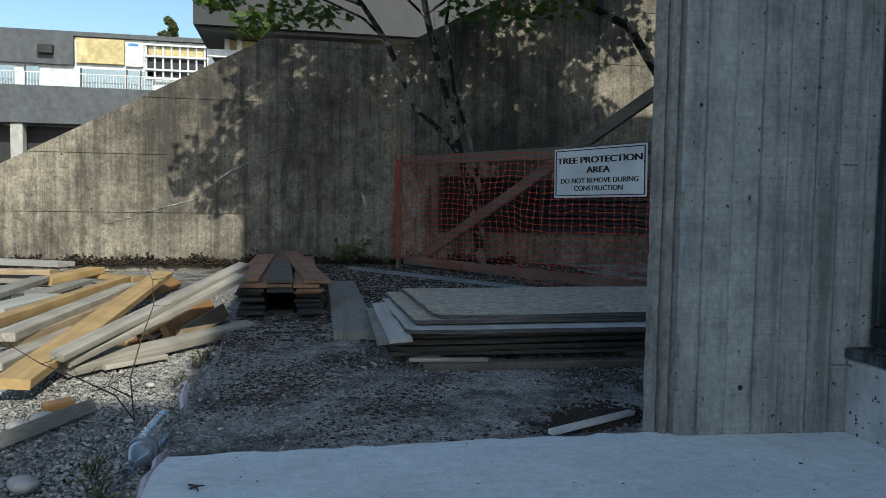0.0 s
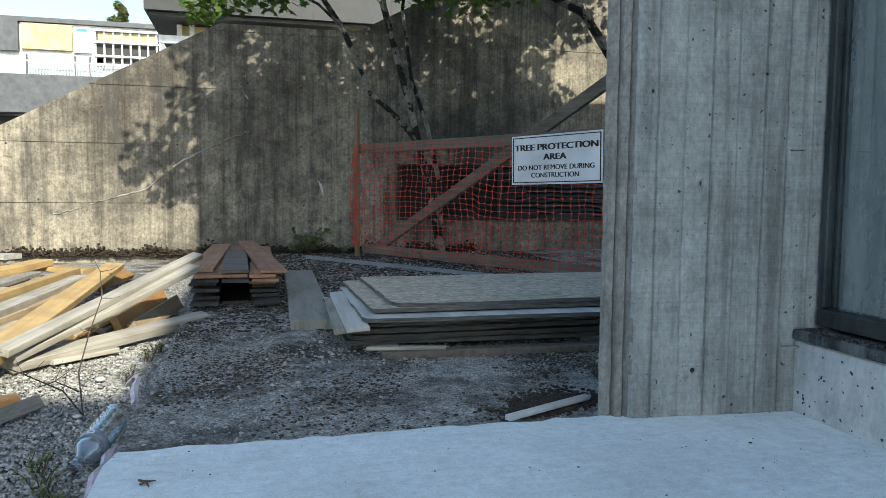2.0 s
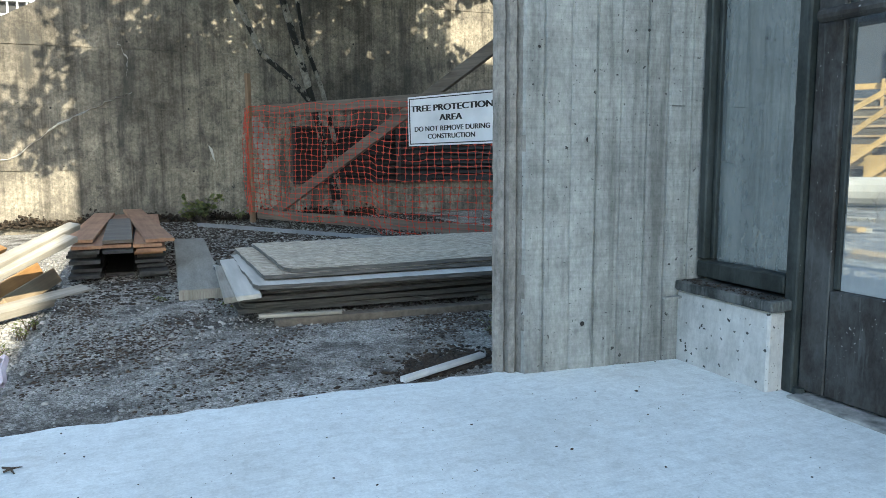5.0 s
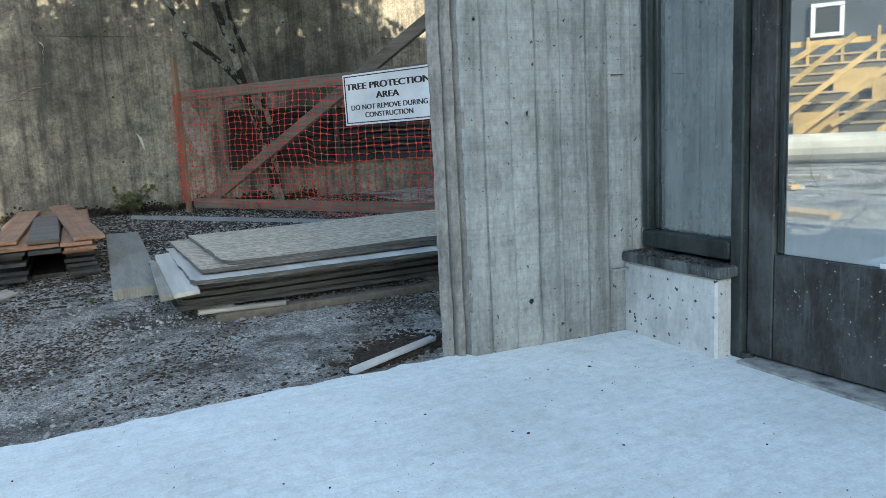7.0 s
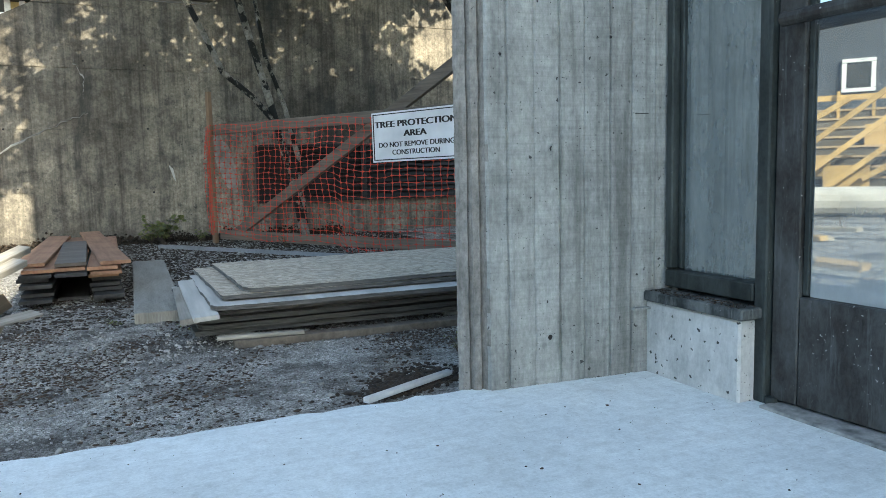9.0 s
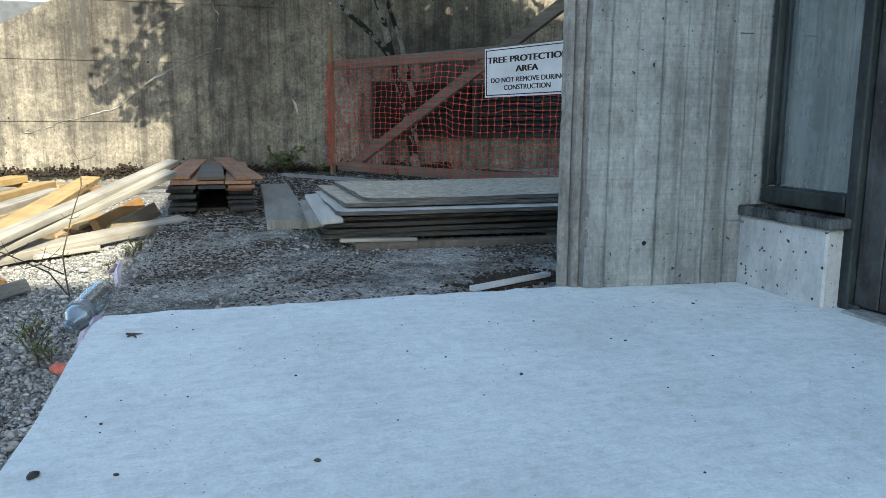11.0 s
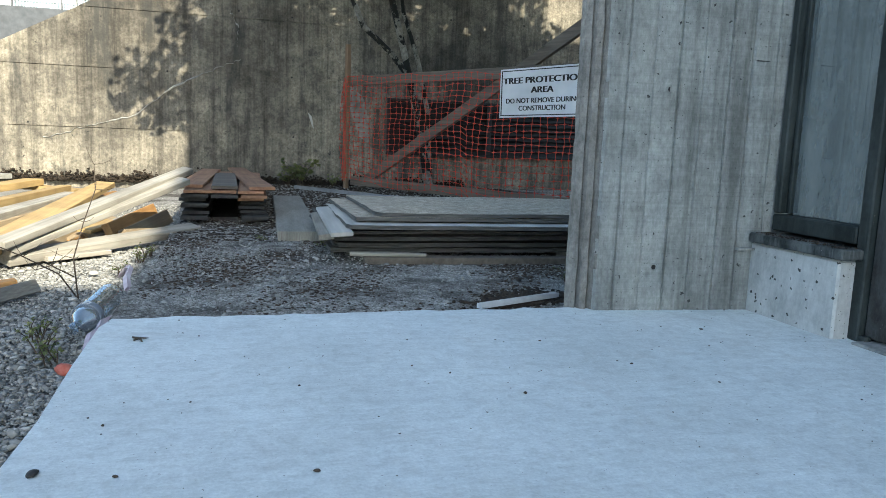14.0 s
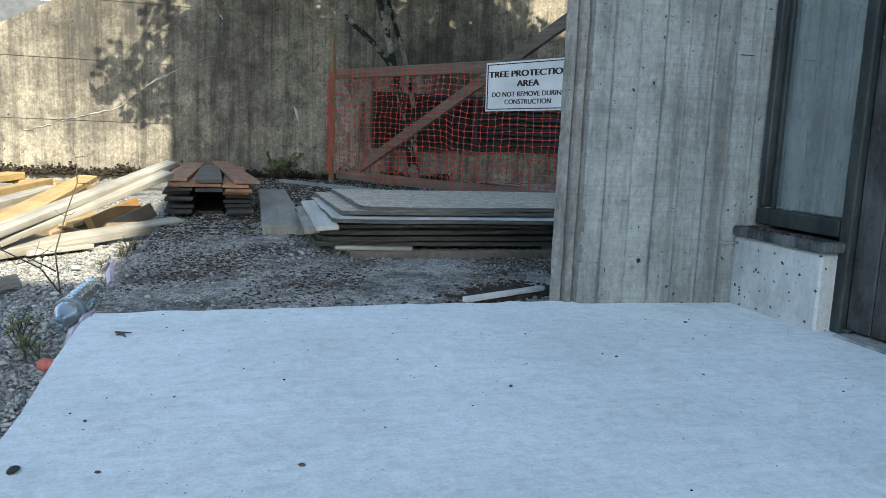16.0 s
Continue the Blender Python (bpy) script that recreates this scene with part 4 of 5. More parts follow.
def words(text, size, x, z, parent):
    cu = bpy.data.curves.new("lettering", "FONT")
    cu.body, cu.size, cu.align_x, cu.align_y, cu.extrude = text, size, "CENTER", "CENTER", 0.0004
    cu.materials.append(M_INK)
    ob = new("lettering", cu)
    ob.parent = parent
    ob.matrix_local = pose(x, -0.0045, z, 90, 0, 0)
    return ob


def build_sign():
    u0 = 2.01
    w, h = 0.80, 0.352
    m = FROT @ Matrix.Translation((u0, -0.07, 0.657)) @ Matrix.Rotation(radians(-1.0), 4, "Y")
    sign = thing("notice_sign", "white notice board with black lettering wired to the netting", "sign", at=m)
    part("board", box((0, -0.003, 0), (w, 0.003, h), 0.001), M_SIGN, sign)
    for lo, hi in (((0.012, 0.012), (w - 0.012, 0.019)), ((0.012, h - 0.019), (w - 0.012, h - 0.012)), ((0.012, 0.019), (0.022, h - 0.019)), ((w - 0.022, 0.019), (w - 0.012, h - 0.019))):
        part("border", box((lo[0], -0.0042, lo[1]), (hi[0], -0.0032, hi[1])), M_INK, sign)
    lines = []
    for text, size, z, wide in (("TREE PROTECTION", 0.062, h * 0.745, 0.73), ("AREA", 0.062, h * 0.545, 0.2), ("DO NOT REMOVE DURING", 0.05, h * 0.335, 0.67), ("CONSTRUCTION", 0.05, h * 0.18, 0.42)):
        for dx in ((-0.0042, -0.0021, 0.0, 0.0021, 0.0042) if size > 0.06 else (-0.0018, 0.0, 0.0018)):
            lines.append((words(text, size, w / 2 + dx, z, sign), wide))
    bpy.context.view_layer.update()
    for ob, wide in lines:
        ob.scale.x = wide / ob.dimensions.x


build_sign()


# ---- tree ----
def leaf_cloud(name, clumps, count, size, mat, parent, seed, low=None):
    """Many small lobed leaves gathered in clumps."""
    rng = random.Random(seed)
    shape = [(0, -0.15), (0.28, -0.3), (0.22, -0.02), (0.55, 0.05), (0.28, 0.28), (0.3, 0.62), (0.1, 0.48), (0, 0.9), (-0.1, 0.48), (-0.3, 0.62), (-0.28, 0.28), (-0.55, 0.05), (-0.22, -0.02), (-0.28, -0.3)]
    verts, faces = [], []
    for k in range(count):
        c, r = clumps[k % len(clumps)]
        while True:
            o = Vector((rng.uniform(-1, 1), rng.uniform(-1, 1), rng.uniform(-1, 1)))
            if o.length < 1:
                break
        p = Vector(c) + Vector((o.x * r[0], o.y * r[1], o.z * r[2]))
        e = Euler((rng.uniform(-0.9, 0.9), rng.uniform(-0.9, 0.9), rng.uniform(0, 6.28))).to_matrix()
        s = size * rng.uniform(0.6, 1.15)
        n = len(verts)
        for x, y in shape:
            verts.append(p + e @ Vector((x * s, y * s, -0.25 * s * (x * x + (y - 0.3) ** 2))))
        faces.append(list(range(n, n + len(shape))))
    me = bpy.data.meshes.new(name)
    me.from_pydata(verts, [], faces)
    me.materials.append(mat)
    ob = new(name, me)
    ob.parent = parent
    return tagged(ob, kind="stuff")


def build_tree():
    tree = thing("maple_tree", "slender maple with pale bark and black lichen, green leaves", "tree")
    bm = bmesh.new()
    tube(bm, [(1.90, 6.88, -0.06), (1.80, 6.85, 0.45), (1.66, 6.82, 1.0), (1.58, 6.8, 1.3), (1.42, 6.72, 1.8), (1.27, 6.62, 2.25), (1.12, 6.5, 2.9), (1.0, 6.3, 3.7)], [0.05, 0.036, 0.033, 0.031, 0.03, 0.03, 0.027, 0.02], 10)
    part("trunk", bm, M_BARK, tree)
    bm = bmesh.new()
    tube(bm, [(1.64, 6.81, 1.05), (1.45, 6.8, 1.27), (1.2, 6.8, 1.48), (1.08, 6.8, 1.75), (0.92, 6.8, 2.08), (0.7, 6.7, 2.35), (0.3, 6.4, 2.7)], [0.028, 0.026, 0.026, 0.025, 0.026, 0.022, 0.014], 8)
    part("limb", bm, M_BARK, tree)
    bm = bmesh.new()
    tube(bm, [(1.9, 6.9, -0.06), (1.86, 6.88, 0.7), (1.74, 6.86, 1.2), (1.58, 6.86, 1.65), (1.5, 6.9, 2.3), (1.6, 6.9, 3.0)], [0.03, 0.024, 0.021, 0.018, 0.016, 0.01], 8)
    part("limb", bm, M_BARK, tree)
    bm = bmesh.new()
    tube(bm, [(3.95, 6.8, -0.06), (3.85, 6.75, 1.0), (3.6, 6.7, 1.85), (3.2, 6.6, 2.3), (2.8, 6.5, 2.42), (2.2, 6.2, 2.6)], [0.07, 0.06, 0.05, 0.04, 0.034, 0.02], 8)
    part("limb", bm, M_BARK, tree)
    rng = random.Random(12)
    tips = [((0.92, 6.8, 2.08), (-0.1, 5.7, 2.22)), ((0.7, 6.7, 2.35), (-0.5, 5.6, 2.15)), ((1.12, 6.5, 2.9), (0.2, 5.4, 3.2)), ((1.27, 6.62, 2.25), (0.6, 5.9, 2.4)), ((1.0, 6.3, 3.7), (1.6, 5.4, 4.2)), ((1.27, 6.62, 2.3), (1.7, 6.1, 2.35)), ((1.6, 6.9, 3.0), (2.5, 6.2, 3.6)), ((2.2, 6.2, 2.45), (3.0, 5.6, 3.0))]
    for a, b in tips:
        a, b = Vector(a), Vector(b)
        pts = [a.lerp(b, t) + Vector((rng.uniform(-0.06, 0.06), rng.uniform(-0.06, 0.06), 0.1 * math.sin(t * 3.1))) * (0 if t in (0, 1) else 1) for t in (0, 0.25, 0.5, 0.75, 1)]
        bm = bmesh.new()
        tube(bm, pts, [0.014, 0.011, 0.009, 0.006, 0.003], 6)
        part("branch", bm, M_BARK, tree)
    low = [((-0.45, 5.6, 2.02), (0.16, 0.2, 0.06)), ((-0.2, 5.55, 1.86), (0.16, 0.2, 0.1)), ((-0.05, 5.6, 1.92), (0.22, 0.2, 0.08)), ((0.25, 5.7, 2.0), (0.3, 0.25, 0.07)), ((-0.2, 5.6, 2.12), (0.5, 0.3, 0.08)), ((1.55, 6.0, 2.18), (0.3, 0.3, 0.1)), ((1.9, 6.1, 2.2), (0.35, 0.3, 0.14)), ((2.3, 6.2, 2.35), (0.4, 0.3, 0.15))]
    leaf_cloud("low_leaves", low, 560, 0.075, M_LEAF, tree, 3)
    crown = []
    for k in range(150):
        c = (rng.uniform(0.0, 3.8), rng.uniform(4.3, 7.0), rng.uniform(2.55, 4.5))
        r = (rng.uniform(0.2, 0.5), rng.uniform(0.2, 0.5), rng.uniform(0.1, 0.28))
        # clumps whose shadow lands high on the wall are thinned for sun dapples
        drop = c[2] - 0.69 * (WALL_Y - c[1])
        if not 1.6 < drop < 2.35 or rng.random() < 0.65:
            crown.append((c, r))
    # extra clumps above the view, added to shade the upper wall
    for k in range(16):
        crown.append(((rng.uniform(0.6, 2.3), rng.uniform(5.3, 6.4), rng.uniform(2.62, 3.6)), (0.3, 0.3, 0.2)))
    leaf_cloud("crown", crown, 16500, 0.10, M_LEAF, tree, 9)


build_tree()


# ---- timber heap on the gravel ----
def build_timber():
    g = GROUND_Z
    grey, yel, tan, ora = "silvered grey sawn timber in a loose heap", "fresh yellow sawn timber in a loose heap", "tan sawn timber in a loose heap", "orange-brown short timber in a loose heap"
    rows = [
        ((-0.808, 2.577, 0), (-0.785, 5.379, 0.085), 0.115, 0.036, 4, M_YELLOW, yel),
        ((-0.743, 2.827, 0.035), (-0.162, 4, 0.263), 0.06, 0.03, 10, M_GREYWOOD, grey),
        ((-0.744, 2.894, 0), (-0.172, 3.85, 0.218), 0.075, 0.03, 8, M_GREYWOOD, grey),
        ((-0.75, 2.928, -0.035), (-0.114, 3.75, -0.016), 0.07, 0.04, 15, M_GREYWOOD, grey),
        ((-0.737, 3.089, -0.02), (-0.653, 3.742, -0.01), 0.08, 0.08, 0, M_TAN, "thick tan post offcut in a loose heap"),
        ((-0.488, 3.565, -0.015), (-0.358, 4.226, 0.02), 0.085, 0.035, 68, M_ORANGEW, ora),
        ((-0.42, 3.592, -0.04), (-0.286, 4.23, -0.01), 0.08, 0.035, 62, M_TAN, tan),
        ((-1.211, 3.446, 0.05), (-1.018, 5.29, 0.06), 0.07, 0.045, 0, M_YELLOW, yel),
        ((-1.099, 3.343, 0.02), (-0.953, 5.144, 0.03), 0.1, 0.038, 0, M_GREYWOOD, grey),
        ((-1.093, 3.401, -0.015), (-0.922, 4.71, -0.01), 0.075, 0.04, 0, M_TAN, tan),
        ((-1.051, 3.06, -0.045), (-0.971, 3.887, -0.04), 0.1, 0.03, 0, M_GREYWOOD, grey),
        ((-1.604, 5.515, 0.02), (-1.418, 6.181, 0.04), 0.14, 0.05, 0, M_YELLOW, yel),
        ((-1.513, 6.229, 0), (-1.082, 6.056, -0.02), 0.14, 0.035, 0, M_YELLOW, yel),
        ((-2.546, 6.945, 0.05), (-1.744, 6.591, 0.05), 0.2, 0.04, 0, M_PLY, grey),
        ((-2.316, 6.33, 0.02), (-1.735, 6.216, 0.02), 0.12, 0.04, 0, M_TAN, tan),
        ((-1.654, 4.646, 0.02), (-1.613, 5.512, 0.04), 0.12, 0.035, 0, M_PLANK, grey),
        ((-1.543, 4.417, -0.02), (-1.405, 4.964, -0.01), 0.18, 0.03, 0, M_PLY, grey),
        ((-1.513, 5.051, -0.02), (-1.409, 5.818, -0.01), 0.12, 0.03, 0, M_PLANK, grey),
        ((-0.874, 5.059, -0.02), (-0.778, 5.888, -0.03), 0.08, 0.038, 30, M_ORANGEW, ora),
        ((-0.663, 3.481, -0.035), (-0.531, 4.049, -0.01), 0.06, 0.03, 20, M_TAN, tan),
        ((-0.586, 3.521, 0), (-0.505, 3.79, 0.01), 0.07, 0.02, 10, M_YELLOW, yel),
        ((-0.566, 3.569, -0.03), (-0.433, 4.18, -0.01), 0.065, 0.03, 25, M_GREYWOOD, grey),
        ((-0.536, 3.992, -0.01), (-0.384, 4.192, 0), 0.06, 0.02, 0, M_GREYWOOD, grey),
        ((-0.65, 3.478, -0.05), (-0.576, 3.623, -0.045), 0.04, 0.025, 10, M_ORANGEW, ora),
        ((-0.64, 3.028, -0.05), (-0.44, 3.217, -0.05), 0.06, 0.02, 0, M_GREYWOOD, grey),
    ]
    for p, q, w, t, roll, mat, lab in rows:
        m, n = between(p, q, roll)
        board("timber", n, w, t, mat, lab, "timber", "loose timber heap", m, 0.003, random.uniform(-0.05, 0.05))
    rng = random.Random(21)
    for k in range(12):
        x, y = rng.uniform(-3.0, -2.0), rng.uniform(4.6, 6.6)
        n = rng.uniform(0.9, 2.0)
        a = rng.gauss(-0.15, 0.4)
        z = g + 0.02 + 0.038 * rng.randrange(0, 2)
        d = Vector((math.sin(a), math.cos(a), rng.uniform(-0.02, 0.02))) * n / 2
        c = Vector((x, y, z))
        mat, lab = rng.choice(((M_GREYWOOD, grey), (M_YELLOW, yel), (M_TAN, tan), (M_GREYWOOD, grey)))
        board("timber", n, rng.choice((0.089, 0.14, 0.089)), 0.038, mat, lab, "timber", "loose timber heap", between(c - d, c + d, rng.uniform(-6, 6))[0], 0.003)
    board("flat_bar", 0.58, 0.044, 0.012, M_PLANK, "grey painted strip lying on the gravel", "strip", "", between((-0.765, 1.92, g + 0.02), (-0.528, 2.445, g + 0.022), 62)[0], 0.002)
    board("wood_offcut", 0.085, 0.05, 0.03, M_ORANGEW, "small orange wood offcut on the gravel", "wood", "", pose(-0.632, 2.45, g + 0.022, 5, 0, -62), 0.004)


build_timber()


# ---- rubble and stones ----
def build_stones():
    rng = np.random.default_rng(7)
    k = 90000
    p = np.stack([EDGE_X - 0.01 - 1.5 * rng.beta(1.0, 1.5, k), 0.4 + 5.4 * rng.beta(1.5, 2.2, k), np.full(k, GROUND_Z - 0.012)], 1)
    s = np.clip(rng.lognormal(math.log(0.0033), 0.45, k), 0.0016, 0.011)
    p[:, 2] += s * 0.35
    stones("gravel", p, s, M_STONE, "loose pale grey crushed gravel", "gravel", rng)
    k = 34000
    x, y = rng.uniform(EDGE_X, 1.9, k), rng.uniform(1.83, 4.4, k)
    band = np.exp(-((y - (2.85 - 0.12 * x)) / 0.28) ** 2) * 0.5 + 0.16 + 0.16 * (x < 0.25)
    keep = rng.uniform(0, 1, k) < band
    p = np.stack([x, y, np.full(k, PAVE_Z)], 1)[keep]
    s = np.clip(rng.lognormal(math.log(0.0028), 0.5, keep.sum()), 0.0014, 0.0095)
    p[:, 2] += s * 0.25
    stones("gravel", p, s, M_STONE, "scattered pale gravel on the old asphalt", "gravel", rng)
    k = 6000
    x, y = rng.uniform(EDGE_X, 2.6, k), rng.uniform(4.0, 7.3, k)
    p = np.stack([x, y, np.full(k, PAVE_Z + 0.001)], 1)
    stones("gravel", p, np.clip(rng.lognormal(math.log(0.006), 0.4, k), 0.003, 0.016), M_STONE, "scattered gravel along the retaining wall", "gravel", rng)
    # grit on the slab
    k = 280
    p = np.stack([rng.uniform(EDGE_X, 1.55, k), rng.uniform(0.3, 1.78, k), np.full(k, 0.0006)], 1)
    stones("grit", p, np.clip(rng.lognormal(math.log(0.0010), 0.5, k), 0.0005, 0.0028), M_MOSS, "dark grit and crumbs on the slab", "grit", rng)
    # big stones
    for x, y, r in ((-0.522, 1.80, 0.030), (-0.694, 2.28, 0.026), (-0.638, 2.335, 0.034), (-0.395, 2.31, 0.012), (-0.41, 2.75, 0.014)):
        bm = bmesh.new()
        bmesh.ops.create_icosphere(bm, subdivisions=3, radius=r)
        for v in bm.verts:
            v.co *= 1 + 0.25 * noise.noise(v.co * 25 + Vector((x * 9, y * 9, 0)))
            v.co.z *= 0.65
            v.co.x *= 1.25
        for f in bm.faces:
            f.smooth = True
        solid("stone", bm, M_PALE, "rounded pale stone on the gravel", "stone", "large stones", at=pose(x, y, GROUND_Z + r * 0.4, 0, 0, 40 * x))
    # moss and dirt along the foot of the wall
    k = 6000
    x = rng.uniform(-4.0, 2.4, k)
    p = np.stack([x, WALL_Y - rng.uniform(0.0, 0.07, k), PAVE_Z + np.abs(rng.normal(0, 0.035, k)) * (0.6 + 0.6 * np.sin(x * 6.1) ** 2)], 1)
    stones("moss", p, rng.uniform(0.004, 0.016, k), M_MOSS, "dark brown moss and soil along the wall's foot", "moss", rng, 0.8)


build_stones()


# ---- far buildings ----
def build_near_block():
    block = thing("grey_building", "grey panelled building with an overhanging upper storey", "building")
    part("upper_wall", box((-3.0, 25.0, 6.15), (16.0, 38.0, 12.5)), M_CLAD, block)
    # near-black soffit: the underside's shade is in its colour
    part("soffit", box((-2.9, 25.2, 6.02), (15.9, 37.8, 6.13)), M_DARKIN, block)
    for x in (-0.4, 2.2, 4.8):
        part("panel_joint", box((x, 24.985, 6.15), (x + 0.03, 24.998, 12.4)), M_DARKIN, block)
    part("lower_wall", box((-2.1, 26.5, -0.1), (14.0, 37.0, 6.0)), M_SHEATH, block, "yellow sheathed wall under repair")
    for x in (-2.15, -1.75, -0.95):
        part("stud", box((x, 26.3, 2.0), (x + 0.16, 26.48, 6.0)), M_STEEL, block)
    part("stud", box((-2.7, 26.1, 5.35), (-0.4, 26.28, 5.6)), M_STEEL, block)
    part("wrap", box((-2.3, 26.32, 4.6), (-2.16, 26.48, 5.0)), M_BLUE, block)
    part("panel", box((-0.65, 26.2, 2.0), (3.0, 26.48, 6.0)), M_CLAD, block)


def build_far_block():
    b = thing("apartment_building", "half-clad apartment building with balconies, under repair", "building")
    y = 60.0
    part("wall", box((-40, y, -0.1), (-6.2, y + 14, 12.4)), M_CLADW, b)
    part("roof", box((-40, y - 0.3, 12.42), (-6.0, y + 14, 12.75)), M_CLADL, b)
    part("cladding", box((-40, y - 0.4, 10.3), (-15.7, y - 0.02, 12.41)), M_CLADL, b)
    part("vent", box((-18.0, y - 0.9, 11.0), (-17.0, y - 0.41, 11.6)), M_DARKIN, b)
    part("sheathing", box((-15.5, y - 0.3, 10.5), (-12.2, y - 0.02, 12.3)), M_SHEATH, b)
    part("wrap", box((-12.1, y - 0.25, 10.4), (-10.9, y - 0.02, 12.2)), M_CLADW, b)
    part("wrap_print", box((-11.9, y - 0.27, 11.9), (-11.2, y - 0.255, 12.1)), M_BLUE, b)
    part("bay", box((-10.7, y - 0.1, 9.6), (-6.3, y - 0.02, 12.1)), M_DARKIN, b)
    part("bay_lintel", box((-10.5, y - 0.2, 11.35), (-6.4, y - 0.11, 11.95)), M_SHEATH, b)
    for k in range(8):
        x = -10.7 + k * 0.6
        part("stud", box((x, y - 0.35, 9.5), (x + 0.12, y - 0.21, 12.1)), M_STEEL, b)
    for z in (9.5, 10.15, 11.15, 12.0):
        part("stud", box((-10.7, y - 0.5, z), (-6.3, y - 0.36, z + 0.14)), M_STEEL, b)
    for x, w in ((-22.0, 2.2), (-19.0, 0.9), (-15.2, 3.0), (-12.0, 0.8), (-11.0, 0.8)):
        win = part("window", box((x, y - 0.1, 8.45), (x + w, y - 0.02, 10.1)), M_GLASS2, b)
        part("frame", box((x - 0.12, y - 0.16, 8.45), (x - 0.01, y - 0.02, 10.15)), M_CLADL, win)
    part("balcony", box((-40, y - 2.2, 5.8), (-6.3, y - 0.5, 8.45)), M_CLADL, b)
    rail = part("railing", box((-40, y - 2.2, 9.35), (-6.3, y - 2.14, 9.42)), M_STEEL, b)
    for k in range(110):
        x = -27 + k * 0.19
        part("baluster", box((x, y - 2.19, 8.46), (x + 0.03, y - 2.16, 9.34)), M_STEEL, b)
    part("ground_floor_glass", box((-40, y - 0.3, 0.5), (-6.4, y - 0.02, 5.7)), M_DARKIN, b)
    for x in (-24, -19.5, -13, -9):
        part("column", box((x, y - 2.0, -0.1), (x + 0.8, y - 1.2, 5.78)), M_PALE, b)


build_near_block()
build_far_block()


def conifer(x, y, h, seed):
    rng = random.Random(seed)
    t = thing("conifer", "distant dark green conifer behind the roofs", "tree", "far conifers", at=pose(x, y, 0))
    bm = bmesh.new()
    tube(bm, [(0, 0, -0.1), (0, 0, h)], [0.3, 0.04], 6)
    part("trunk", bm, M_BARK, t)
    clumps = [((rng.uniform(-1, 1) * 2.0 * (1 - k / 30), rng.uniform(-1, 1), h * (0.45 + 0.55 * k / 26)), (0.35 + 1.3 * (1.0 - k / 26), 0.8, 0.5)) for k in range(26)]
    leaf_cloud("crown", clumps, 3000, 0.42, M_WEED, t, seed)


conifer(-12.8, 85, 20.0, 1)
conifer(-8.0, 90, 16.5, 2)


# ---- the yard mirrored in the door: formwork steps, pipe, dark house ----
def build_yard():
    turn = Matrix.Translation((1.66, 1.1, 0)) @ Matrix.Rotation(radians(5), 4, "Z") @ Matrix.Translation((-1.66, -1.1, 0))
    at = turn @ pose(-10.2, 9.6, 0, 0, 0, 0) @ Matrix.Rotation(math.atan2(9.6, -13.3) - math.pi / 2, 4, "Z")
    steps = thing("formwork_steps", "fresh yellow timber formwork over dark steps", "formwork", at=at)
    for k in range(9):
        part("step", box((-6, 0.28 * k - 3.2, GROUND_Z), (6, 0.28 * k - 2.925, 0.16 + 0.17 * k)), M_PLYDARK, steps)
        part("tread", box((-6, 0.28 * k - 3.23, 0.165 + 0.17 * k), (6, 0.28 * k - 2.925, 0.20 + 0.17 * k)), M_TAN, steps)
    for k in range(20):
        x = -5.4 + k * 0.56
        bm = bmesh.new()
        m = Matrix.Translation((x, -3.4 + 0.1 * (k % 3), 0.95)) @ Matrix.Rotation(radians(38 if k % 4 else 31), 4, "Y")
        add_box(bm, (-1.2, -0.05, -0.04), (1.2, 0.05, 0.04), 0.0, m)
        part("stringer", bm, M_YELLOW, steps)
        part("upright", box((x + 0.3, -1.0, 1.2), (x + 0.35, -0.95, 1.78 + 0.1 * (k % 3))), M_YELLOW, steps)
        part("shutter", box((x - 0.2, -3.1 + 0.28 * (k % 5), 0.2), (x + 0.45, -3.0 + 0.28 * (k % 5), 0.55 + 0.17 * (k % 5))), M_YELLOW, steps)
    part("guard_rail", box((-6, -0.9, 1.72), (6, -0.84, 1.82)), M_YELLOW, steps)
    bm = bmesh.new()
    tube(bm, [(-7, -5.9, 0.12), (-3, -5.85, 0.13), (0.5, -5.9, 0.11), (7, -5.9, 0.12)], [0.18, 0.17, 0.185, 0.18], 14)
    solid("white_pipe", bm, M_PALE, "large white wrapped pipe lying along the yard", "pipe", at=at)
    house = thing("dark_house", "dark grey clad house with white framed windows", "building", at=at)
    part("wall", box((-14, 8, -0.1), (5.6, 16, 5.0)), M_DARKCLAD, house)
    for x in (-6.8, -4.6, -2.4, -0.2, 2.0, 4.2):
        w = part("window", box((x + 0.2, 7.9, 2.7), (x + 0.8, 7.98, 3.4)), M_DARKIN, house)
        for lo, hi in (((x + 0.08, 7.85, 2.59), (x + 0.92, 7.98, 2.69)), ((x + 0.08, 7.85, 3.41), (x + 0.92, 7.98, 3.51)), ((x + 0.08, 7.85, 2.7), (x + 0.19, 7.98, 3.4)), ((x + 0.81, 7.85, 2.7), (x + 0.92, 7.98, 3.4))):
            part("frame", box(lo, hi), M_CLADW, w)


build_yard()


